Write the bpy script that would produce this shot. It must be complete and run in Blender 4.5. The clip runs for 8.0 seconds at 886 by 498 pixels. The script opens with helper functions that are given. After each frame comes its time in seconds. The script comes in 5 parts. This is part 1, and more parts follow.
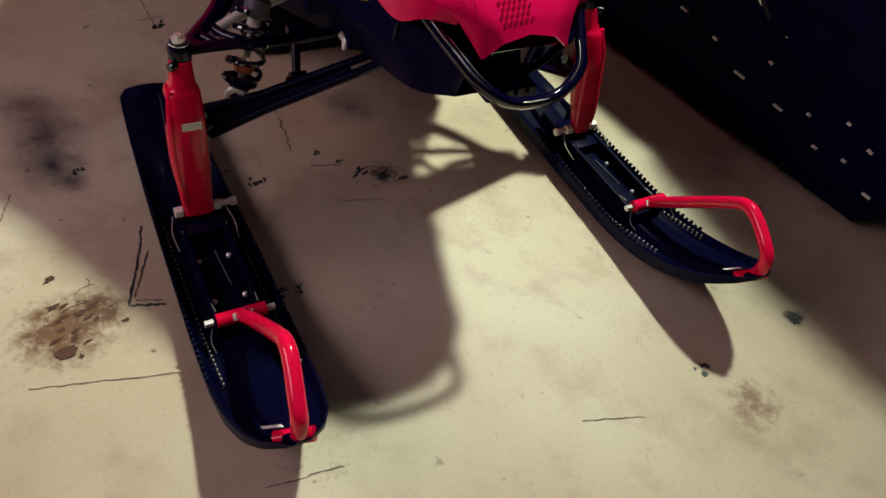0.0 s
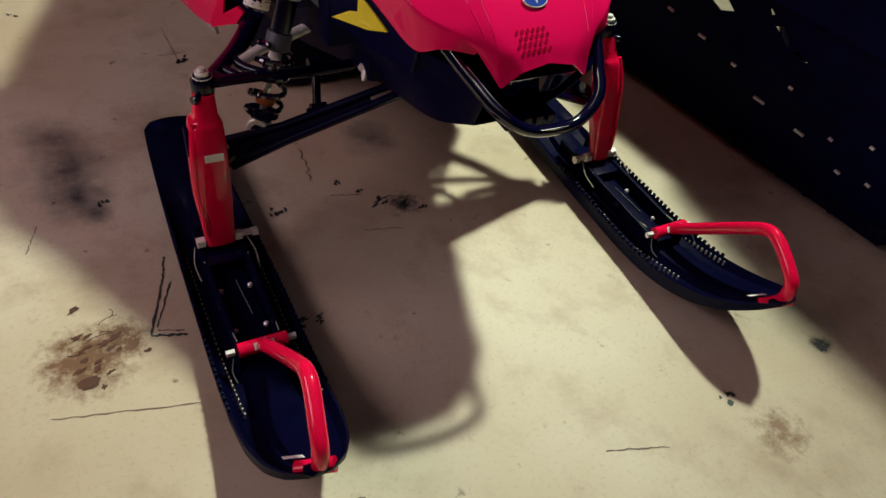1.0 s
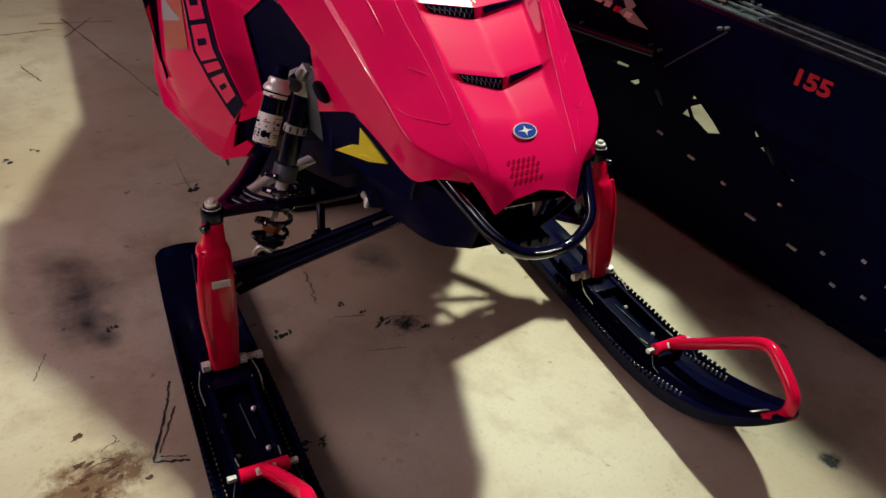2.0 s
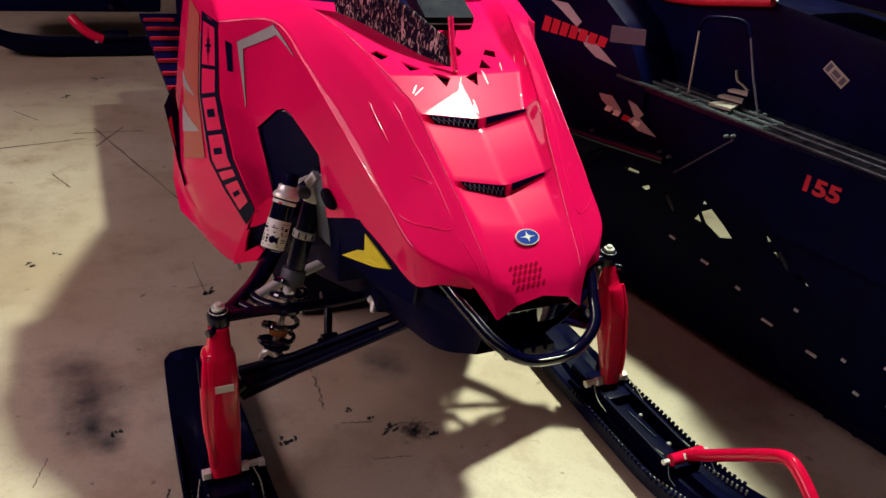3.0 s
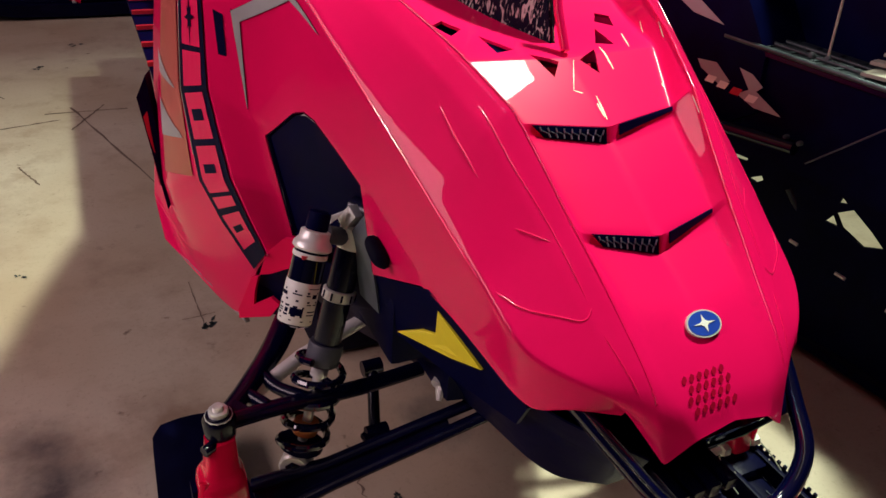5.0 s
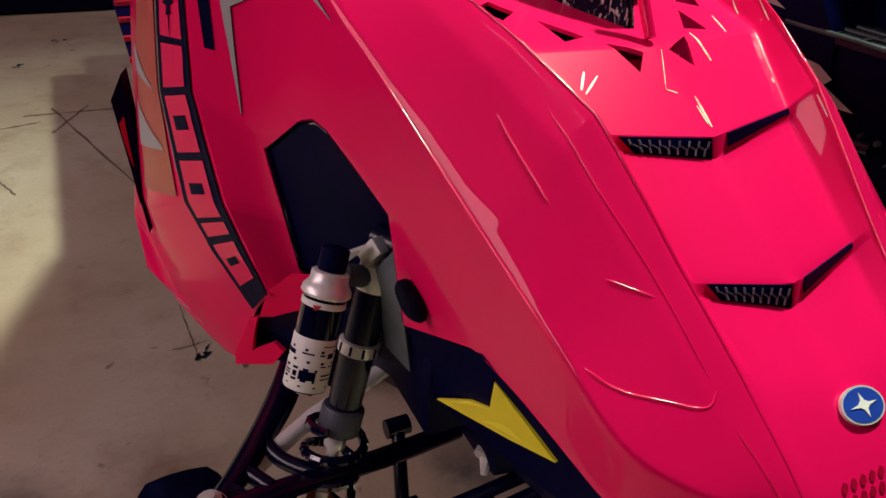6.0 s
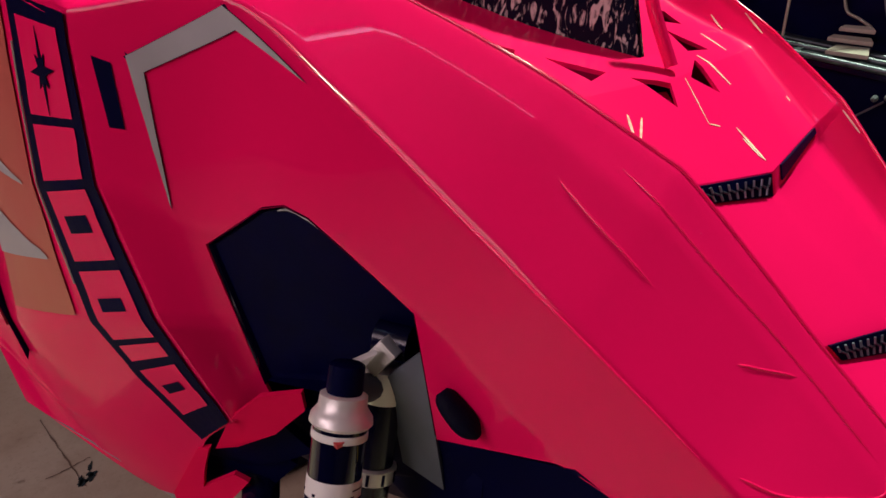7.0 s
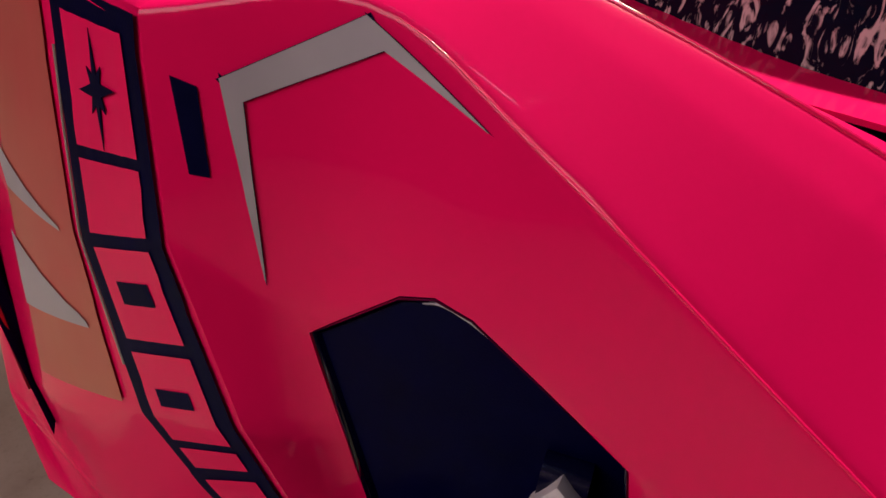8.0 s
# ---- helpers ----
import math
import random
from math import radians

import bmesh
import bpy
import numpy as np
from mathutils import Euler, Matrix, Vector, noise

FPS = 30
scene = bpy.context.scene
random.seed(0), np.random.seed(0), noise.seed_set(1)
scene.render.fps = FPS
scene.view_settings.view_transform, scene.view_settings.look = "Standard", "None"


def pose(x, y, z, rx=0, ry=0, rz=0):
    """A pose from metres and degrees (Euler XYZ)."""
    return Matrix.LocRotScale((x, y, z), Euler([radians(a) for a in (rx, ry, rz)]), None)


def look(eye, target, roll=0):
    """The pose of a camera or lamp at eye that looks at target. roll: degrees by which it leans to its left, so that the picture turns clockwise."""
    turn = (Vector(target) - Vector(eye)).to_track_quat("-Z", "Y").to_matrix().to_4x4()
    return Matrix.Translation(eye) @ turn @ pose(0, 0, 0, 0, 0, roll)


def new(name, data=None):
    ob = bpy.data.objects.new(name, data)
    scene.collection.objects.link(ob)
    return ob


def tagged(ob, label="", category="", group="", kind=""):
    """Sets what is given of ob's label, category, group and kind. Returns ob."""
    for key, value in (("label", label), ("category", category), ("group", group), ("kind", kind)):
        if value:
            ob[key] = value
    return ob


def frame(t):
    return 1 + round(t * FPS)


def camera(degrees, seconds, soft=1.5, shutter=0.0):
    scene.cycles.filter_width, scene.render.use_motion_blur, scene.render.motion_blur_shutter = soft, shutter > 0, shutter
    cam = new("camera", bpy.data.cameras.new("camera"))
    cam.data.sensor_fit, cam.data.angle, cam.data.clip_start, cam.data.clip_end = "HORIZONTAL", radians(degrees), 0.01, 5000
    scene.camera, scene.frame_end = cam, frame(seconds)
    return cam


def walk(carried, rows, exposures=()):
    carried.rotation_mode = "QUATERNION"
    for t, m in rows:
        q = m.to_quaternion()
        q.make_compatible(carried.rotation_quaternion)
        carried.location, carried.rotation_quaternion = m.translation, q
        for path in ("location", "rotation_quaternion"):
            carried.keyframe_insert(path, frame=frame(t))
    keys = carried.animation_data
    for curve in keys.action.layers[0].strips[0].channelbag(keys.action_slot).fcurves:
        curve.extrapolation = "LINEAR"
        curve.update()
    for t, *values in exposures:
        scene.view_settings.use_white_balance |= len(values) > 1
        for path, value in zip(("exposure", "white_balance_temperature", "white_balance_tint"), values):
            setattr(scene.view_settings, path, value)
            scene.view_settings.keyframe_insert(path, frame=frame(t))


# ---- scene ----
cam = camera(60.8, 8.0)
PATH = [
    (0, (-0.712, -1.171, 1.234), (0.116, -0.043, -0.195), 12.6),
    (0.5, (-0.707, -1.164, 1.23), (0.091, -0.028, -0.209), 11.4),
    (1, (-0.713, -1.171, 1.232), (0.087, 0.032, -0.15), 10.3),
    (1.5, (-0.719, -1.184, 1.246), (0.105, 0.111, -0.036), 9.1),
    (2, (-0.712, -1.193, 1.266), (0.132, 0.205, 0.112), 7.7),
    (2.2, (-0.71, -1.197, 1.276), (0.139, 0.242, 0.177), 7.2),
    (3.3, (-0.661, -1.205, 1.272), (0.148, 0.377, 0.353), 5.9),
    (3.5, (-0.655, -1.165, 1.266), (0.139, 0.416, 0.333), 5.6),
    (4, (-0.653, -0.996, 1.251), (0.145, 0.54, 0.25), 5.2),
    (4.5, (-0.645, -0.83, 1.224), (0.175, 0.661, 0.174), 5.5),
    (4.7, (-0.614, -0.768, 1.204), (0.187, 0.737, 0.159), 5.2),
    (6, (-0.520, -0.478, 1.102), (0.271, 1.019, 0.038), 4.3),
    (6.5, (-0.560, -0.348, 1.087), (0.479, 1.021, 0.064), 2.4),
    (7, (-0.593, -0.245, 1.079), (0.601, 1.001, 0.067), 3.8),
    (7.5, (-0.578, -0.136, 1.066), (0.602, 1.104, 0.032), 4.2),
    (8, (-0.556, -0.011, 1.044), (0.621, 1.219, -0.005), 6.1),
]
walk(cam, [(t, look(eye, target, roll)) for t, eye, target, roll in PATH], exposures=[(0, -0.80, 5900, 10), (2.2, -0.80, 5900, 10), (3.4, -0.46, 5900, 10), (4.7, -0.46, 5900, 10), (6.2, -0.72, 5900, 10), (8, -0.70, 5900, 10)])

# ---- light ----
world = bpy.data.worlds.new("world")
scene.world = world
world.use_nodes = True
world.node_tree.nodes["Background"].inputs[0].default_value = (0.30, 0.36, 0.5, 1)
world.node_tree.nodes["Background"].inputs[1].default_value = 0.02


def area_lamp(name, eye, aim, sx, sy, watts, colour):
    lamp = bpy.data.lights.new(name, "AREA")
    lamp.shape, lamp.size, lamp.size_y = "RECTANGLE", sx, sy
    lamp.energy, lamp.color = watts, colour
    ob = new(name, lamp)
    ob.matrix_world = look(eye, aim)
    return ob


# a shop lamp (a small bright bulb behind broad frosted glass) under the ceiling and an added pinkish fill in an unseen
# west window
def shop_lamp(name, eye, aim, wide, tall, watts, spread):
    ob = area_lamp(name, eye, aim, wide, tall, watts, (0.98, 1.0, 0.72))
    ob.data.spread = radians(spread)


shop_lamp("shop_lamp_glass", (1.95, 1.20, 5.0), (-0.10, 0.30, 0), 0.43, 0.62, 10, 58)
shop_lamp("shop_lamp_bulb", (1.95, 1.20, 5.0), (-0.10, 0.30, 0), 0.24, 0.28, 58, 58)
area_lamp("west_fill", (-4.42, 0.90, 3.2), (0.0, 0.90, 1.4), 4.2, 1.9, 235, (1.0, 0.68, 0.68))


# ---- materials ----
def node_mat(name, colour, rough=0.5, metal=0.0, coat=0.0, vary=0.12, scale=30.0, bump=0.0, bump_scale=200.0, second=None, second_scale=4.0, spec=0.5):
    """A principled material whose colour and gloss wander at two scales, with fine relief."""
    m = bpy.data.materials.new(name)
    m.use_nodes = True
    nt = m.node_tree
    b = nt.nodes["Principled BSDF"]
    b.inputs["Metallic"].default_value = metal
    b.inputs["Specular IOR Level"].default_value = spec
    b.inputs["Coat Weight"].default_value = coat
    b.inputs["Coat Roughness"].default_value = 0.025
    tc = nt.nodes.new("ShaderNodeTexCoord")
    fine = nt.nodes.new("ShaderNodeTexNoise")
    fine.inputs["Scale"].default_value, fine.inputs["Detail"].default_value = scale, 6
    broad = nt.nodes.new("ShaderNodeTexNoise")
    broad.inputs["Scale"].default_value, broad.inputs["Detail"].default_value = second_scale, 4
    nt.links.new(tc.outputs["Object"], fine.inputs["Vector"])
    nt.links.new(tc.outputs["Object"], broad.inputs["Vector"])
    add = nt.nodes.new("ShaderNodeMath")
    add.operation = "ADD"
    nt.links.new(fine.outputs["Fac"], add.inputs[0])
    nt.links.new(broad.outputs["Fac"], add.inputs[1])
    ramp = nt.nodes.new("ShaderNodeMapRange")
    ramp.inputs["From Min"].default_value, ramp.inputs["From Max"].default_value = 0.6, 1.4
    nt.links.new(add.outputs[0], ramp.inputs["Value"])
    mix = nt.nodes.new("ShaderNodeMix")
    mix.data_type = "RGBA"
    low = second or tuple(c * (1 - vary) for c in colour)
    mix.inputs["A"].default_value = (*low, 1)
    mix.inputs["B"].default_value = (*[min(1, c * (1 + vary)) for c in colour], 1)
    nt.links.new(ramp.outputs["Result"], mix.inputs["Factor"])
    nt.links.new(mix.outputs["Result"], b.inputs["Base Color"])
    rr = nt.nodes.new("ShaderNodeMapRange")
    rr.inputs["To Min"].default_value, rr.inputs["To Max"].default_value = max(0.02, rough * 0.8), min(1, rough * 1.2)
    nt.links.new(fine.outputs["Fac"], rr.inputs["Value"])
    nt.links.new(rr.outputs["Result"], b.inputs["Roughness"])
    if bump:
        grain = nt.nodes.new("ShaderNodeTexNoise")
        grain.inputs["Scale"].default_value, grain.inputs["Detail"].default_value = bump_scale, 5
        nt.links.new(tc.outputs["Object"], grain.inputs["Vector"])
        bp = nt.nodes.new("ShaderNodeBump")
        bp.inputs["Strength"].default_value, bp.inputs["Distance"].default_value = bump, 0.002
        nt.links.new(grain.outputs["Fac"], bp.inputs["Height"])
        nt.links.new(bp.outputs["Normal"], b.inputs["Normal"])
    return m


RED = node_mat("red_plastic", (0.82, 0.0030, 0.106), 0.34, coat=0.45, vary=0.05, scale=6, second_scale=2, spec=0.03)


def smudged(m):
    """Handling marks: the clear coat is a little duller in patches."""
    nt = m.node_tree
    tc = nt.nodes.new("ShaderNodeTexCoord")
    n = nt.nodes.new("ShaderNodeTexNoise")
    n.inputs["Scale"].default_value, n.inputs["Detail"].default_value, n.inputs["Distortion"].default_value = 7, 6, 0.8
    r = nt.nodes.new("ShaderNodeMapRange")
    r.inputs["From Min"].default_value, r.inputs["From Max"].default_value = 0.45, 0.75
    r.inputs["To Min"].default_value, r.inputs["To Max"].default_value = 0.012, 0.04
    nt.links.new(tc.outputs["Object"], n.inputs["Vector"])
    nt.links.new(n.outputs["Fac"], r.inputs["Value"])
    nt.links.new(r.outputs["Result"], nt.nodes["Principled BSDF"].inputs["Coat Roughness"])
    return m


smudged(RED)
RED.node_tree.nodes["Principled BSDF"].inputs["Coat IOR"].default_value = 1.5
RED_EDGE = node_mat("polished_red_edge", (0.84, 0.004, 0.10), 0.10, coat=1.0, vary=0.05, scale=8, spec=0.5)
RED_METAL = node_mat("red_powder_coat", (0.80, 0.003, 0.055), 0.18, coat=0.6, vary=0.06, scale=14, bump=0.05, bump_scale=400, spec=0.12)
GLINT_METAL = node_mat("highlight_strip_metal", (0.55, 0.55, 0.56), 0.20, metal=1.0, vary=0.2, scale=60)
PALE_SLIVER = node_mat("pale_cream_sliver", (0.78, 0.74, 0.58), 0.35, vary=0.25, scale=150, second=(0.80, 0.30, 0.28), second_scale=60)
RED_DULL = node_mat("dull_red_plastic", (0.80, 0.003, 0.080), 0.55, vary=0.06, scale=10, spec=0.04)
ORANGE = node_mat("orange_film", (0.42, 0.13, 0.08), 0.4, coat=0.1, vary=0.15, scale=9, second=(0.50, 0.05, 0.06), second_scale=7)
BLACK = node_mat("black_plastic", (0.0010, 0.0014, 0.028), 0.45, vary=0.3, scale=40, bump=0.12, bump_scale=700, spec=0.05)
BLACK_GLOSS = node_mat("black_gloss", (0.0010, 0.0014, 0.020), 0.07, coat=1.0, vary=0.2, scale=20)
BLACK_STEEL = node_mat("black_steel_tube", (0.0010, 0.0014, 0.019), 0.22, vary=0.3, scale=30, bump=0.06, bump_scale=300, spec=0.35)
NIGHT = node_mat("weathered_black_plastic", (0.0008, 0.0014, 0.022), 0.40, vary=0.5, scale=14, bump=0.1, bump_scale=300, spec=0.05)
TREAD_PLATE = node_mat("worn_teal_metal", (0.055, 0.075, 0.080), 0.36, metal=0.5, vary=0.5, scale=22, bump=0.2, bump_scale=160, second=(0.012, 0.018, 0.024), second_scale=9)
SKI = node_mat("ski_plastic", (0.0010, 0.0014, 0.017), 0.42, vary=0.35, scale=25, bump=0.2, bump_scale=250, spec=0.07)
RUBBER = node_mat("rubber", (0.0010, 0.0014, 0.014), 0.7, vary=0.3, scale=50, bump=0.3, bump_scale=300, spec=0.12)
STEEL = node_mat("zinc_steel", (0.88, 0.88, 0.84), 0.30, metal=0.45, vary=0.15, scale=60)
ALU = node_mat("cast_aluminium", (0.88, 0.88, 0.82), 0.38, metal=0.35, vary=0.15, scale=40, bump=0.1)
GREY = node_mat("grey_decal", (0.38, 0.38, 0.39), 0.4, vary=0.1, scale=25)
WHITE = node_mat("white_decal", (0.85, 0.85, 0.80), 0.4, vary=0.1, scale=30)
YELLOW = node_mat("yellow_decal", (0.90, 0.80, 0.03), 0.35, vary=0.1, scale=20)
AMBER = node_mat("orange_bumper_rubber", (0.75, 0.22, 0.05), 0.5, vary=0.15, scale=30)
MESH_BAR = node_mat("pale_mesh_bar", (0.20, 0.23, 0.30), 0.35, metal=0.4, vary=0.4, scale=90)
WIRE = node_mat("dark_wire", (0.035, 0.04, 0.07), 0.45, metal=0.4, vary=0.3, scale=80)
NOSE_DARK = node_mat("dark_red_shadow_gap", (0.34, 0.002, 0.026), 0.8, vary=0.2, scale=60, spec=0.02)
LIP = node_mat("worn_dark_lip", (0.085, 0.10, 0.11), 0.6, vary=0.4, scale=30, spec=0.15)
SEAT_GREY = node_mat("slate_plastic", (0.07, 0.075, 0.10), 0.5, vary=0.2, scale=40)
PALE = node_mat("pale_painted_bar", (0.36, 0.36, 0.29), 0.45, vary=0.15, scale=40, spec=0.2)
SEAT_GREY2 = node_mat("grey_bulkhead", (0.13, 0.155, 0.185), 0.4, vary=0.3, scale=20)
NUT = node_mat("bright_zinc", (0.88, 0.88, 0.82), 0.45, metal=0.3, vary=0.1, scale=60)
BLUE = node_mat("blue_enamel", (0.02, 0.06, 0.42), 0.25, coat=0.4, vary=0.1, scale=40)
DECAL_RED = node_mat("red_decal", (0.50, 0.012, 0.03), 0.4, vary=0.1, scale=30)
GREASE = node_mat("floor_grease", (0.030, 0.045, 0.048), 0.4, vary=0.3, scale=40, second_scale=20)
RUST = node_mat("floor_rust", (0.075, 0.030, 0.016), 0.8, vary=0.5, scale=120)
SCRATCH = node_mat("floor_scratch", (0.17, 0.125, 0.09), 0.7, vary=0.4, scale=60)
WALL = node_mat("dark_board_wall", (0.05, 0.05, 0.055), 0.8, vary=0.25, scale=8, bump=0.2, bump_scale=60)
CEIL = node_mat("ceiling_board", (0.32, 0.31, 0.30), 0.85, vary=0.15, scale=6)


def floor_mat():
    m = bpy.data.materials.new("worn_concrete")
    m.use_nodes = True
    nt = m.node_tree
    b = nt.nodes["Principled BSDF"]
    b.inputs["Roughness"].default_value = 0.55
    tc = nt.nodes.new("ShaderNodeTexCoord")

    def noise_node(scale, detail, rough=0.5):
        n = nt.nodes.new("ShaderNodeTexNoise")
        n.inputs["Scale"].default_value, n.inputs["Detail"].default_value, n.inputs["Roughness"].default_value = scale, detail, rough
        nt.links.new(tc.outputs["Object"], n.inputs["Vector"])
        return n

    def mix(fac, a, c, lo, hi):
        r = nt.nodes.new("ShaderNodeMapRange")
        r.inputs["From Min"].default_value, r.inputs["From Max"].default_value = lo, hi
        nt.links.new(fac, r.inputs["Value"])
        x = nt.nodes.new("ShaderNodeMix")
        x.data_type = "RGBA"
        nt.links.new(r.outputs["Result"], x.inputs["Factor"])
        for key, v in (("A", a), ("B", c)):
            if isinstance(v, tuple):
                x.inputs[key].default_value = (*v, 1)
            else:
                nt.links.new(v, x.inputs[key])
        return x.outputs["Result"]

    big, mid, fine, spots = noise_node(1.3, 4), noise_node(7, 6, 0.6), noise_node(90, 5, 0.7), noise_node(22, 3, 0.5)
    c = mix(big.outputs["Fac"], (0.46, 0.37, 0.25), (0.60, 0.54, 0.41), 0.35, 0.65)
    c = mix(mid.outputs["Fac"], c, (0.36, 0.27, 0.18), 0.52, 0.85)
    c = mix(fine.outputs["Fac"], c, (0.34, 0.27, 0.18), 0.54, 0.9)
    worn = noise_node(3.1, 8, 0.65)
    c = mix(worn.outputs["Fac"], c, (0.36, 0.27, 0.18), 0.54, 0.76)
    grime = noise_node(11, 8, 0.75)
    c = mix(grime.outputs["Fac"], c, (0.22, 0.15, 0.11), 0.60, 0.80)
    c = mix(spots.outputs["Fac"], c, (0.17, 0.12, 0.08), 0.70, 0.78)

    def stain_or_shade(c, x, y, r, colour, ragged, amount):
        """A stain, or a painted shadow, with a ragged rim round one place on the floor."""
        d = nt.nodes.new("ShaderNodeVectorMath")
        d.operation = "DISTANCE"
        nt.links.new(tc.outputs["Object"], d.inputs[0])
        d.inputs[1].default_value = (x, y, 0)
        near = nt.nodes.new("ShaderNodeMapRange")
        near.inputs["From Min"].default_value, near.inputs["From Max"].default_value = r, 0.0
        nt.links.new(d.outputs["Value"], near.inputs["Value"])
        both = nt.nodes.new("ShaderNodeMath")
        both.operation = "MULTIPLY"
        nt.links.new(near.outputs["Result"], both.inputs[0])
        nt.links.new(ragged.outputs["Fac"], both.inputs[1])
        low = 0.5 - 0.35 * amount
        return mix(both.outputs["Value"], c, colour, low * (0.6 if ragged is soft else 1.0), low + (0.30 if ragged is soft else 0.20))

    flakes, soft = noise_node(38, 6, 0.7), noise_node(9, 5, 0.6)
    # soft patches near x -0.74 and at (0.00, 0.36) are painted floor shadow
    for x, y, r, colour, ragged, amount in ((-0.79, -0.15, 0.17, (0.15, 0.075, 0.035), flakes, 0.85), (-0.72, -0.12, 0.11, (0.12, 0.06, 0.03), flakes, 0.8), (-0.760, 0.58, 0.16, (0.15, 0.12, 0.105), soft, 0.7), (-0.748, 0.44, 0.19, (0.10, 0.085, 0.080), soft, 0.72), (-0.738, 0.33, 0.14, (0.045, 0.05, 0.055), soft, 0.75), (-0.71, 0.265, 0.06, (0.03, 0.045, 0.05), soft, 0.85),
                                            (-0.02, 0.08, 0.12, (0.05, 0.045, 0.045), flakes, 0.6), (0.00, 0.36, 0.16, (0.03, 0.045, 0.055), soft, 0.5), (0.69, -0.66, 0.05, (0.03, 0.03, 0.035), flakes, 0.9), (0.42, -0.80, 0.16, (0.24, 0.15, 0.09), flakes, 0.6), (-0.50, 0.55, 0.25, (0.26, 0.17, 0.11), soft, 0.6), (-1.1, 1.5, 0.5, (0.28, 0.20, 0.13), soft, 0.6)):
        c = stain_or_shade(c, x, y, r, colour, ragged, amount)
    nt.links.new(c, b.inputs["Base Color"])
    bp = nt.nodes.new("ShaderNodeBump")
    bp.inputs["Strength"].default_value, bp.inputs["Distance"].default_value = 0.15, 0.002
    nt.links.new(fine.outputs["Fac"], bp.inputs["Height"])
    nt.links.new(bp.outputs["Normal"], b.inputs["Normal"])
    return m


FLOOR = floor_mat()


# ---- building helpers ----
def V(*a):
    return Vector(a)


def part(name, bm, material, parent=None, label="", smooth=True):
    me = bpy.data.meshes.new(name)
    bm.normal_update()
    bm.to_mesh(me)
    bm.free()
    me.materials.append(material)
    if smooth:
        me.polygons.foreach_set("use_smooth", [True] * len(me.polygons))
        me.set_sharp_from_angle(angle=radians(38))
    ob = new(name, me)
    if parent:
        ob.parent = parent
    if label:
        ob["label"] = label
    return ob


def thing(name, label, category, group="", at=(0, 0, 0)):
    ob = new(name)
    ob.location = at
    ob.empty_display_size = 0.1
    return tagged(ob, label, category, group)


def fix(bm):
    bmesh.ops.recalc_face_normals(bm, faces=bm.faces)
    return bm


def box(lo, hi, bevel=0.0, bm=None, turn=None):
    bm = bm or bmesh.new()
    c = [(a + b) / 2 for a, b in zip(lo, hi)]
    s = [b - a for a, b in zip(lo, hi)]
    m = Matrix.Translation(c) @ (turn or Matrix.Identity(4)) @ Matrix.Diagonal((*s, 1))
    made = bmesh.ops.create_cube(bm, size=1, matrix=m)["verts"]
    if bevel:
        edges = list({e for v in made for e in v.link_edges})
        bmesh.ops.bevel(bm, geom=edges, offset=bevel, segments=2, affect="EDGES", profile=0.7)
    return bm


def smooth_path(points, n=6, closed=False, straight=()):
    """A curve through the points that does not overshoot where they lie close together; the stretches named in straight stay straight."""
    p = [Vector(q) for q in points]
    out, k = [], len(p)
    for i in range(k if closed else k - 1):
        b, c = p[i], p[(i + 1) % k]
        a = p[(i - 1) % k] if closed or i else b - (c - b)
        d = p[(i + 2) % k] if closed or i < k - 2 else c + (c - b)
        ta = max((b - a).length, 1e-5) ** 0.5
        tb = max((c - b).length, 1e-5) ** 0.5
        tc = max((d - c).length, 1e-5) ** 0.5
        m1 = ((b - a) / ta - (c - a) / (ta + tb) + (c - b) / tb) * tb
        m2 = ((c - b) / tb - (d - b) / (tb + tc) + (d - c) / tc) * tb
        for j in range(n):
            t = j / n
            if i in straight:
                out.append(b.lerp(c, t))
                continue
            out.append(b * (2 * t ** 3 - 3 * t * t + 1) + m1 * (t ** 3 - 2 * t * t + t) + c * (3 * t * t - 2 * t ** 3) + m2 * (t ** 3 - t * t))
    if not closed:
        out.append(p[-1])
    return out


def tube(points, radius, bm=None, sides=12, flat=1.0, cap=True):
    """A round bar along the points; radius may be one for each point; flat squashes it along its second axis."""
    bm = bm or bmesh.new()
    p = [Vector(q) for q in points]
    rad = radius if isinstance(radius, (list, tuple)) else [radius] * len(p)
    up = Vector((0.13, 0.21, 0.97)).normalized()
    rings = []
    for i, q in enumerate(p):
        d = (p[min(i + 1, len(p) - 1)] - p[max(i - 1, 0)]).normalized()
        u = (up - d * up.dot(d)).normalized()
        w = d.cross(u)
        up = u
        rings.append([bm.verts.new(q + (u * math.cos(a) * flat + w * math.sin(a)) * rad[i]) for a in (2 * math.pi * s / sides for s in range(sides))])
    for a, b in zip(rings, rings[1:]):
        for s in range(sides):
            bm.faces.new((a[s], a[(s + 1) % sides], b[(s + 1) % sides], b[s]))
    if cap:
        bm.faces.new(rings[0][::-1])
        bm.faces.new(rings[-1])
    return fix(bm)


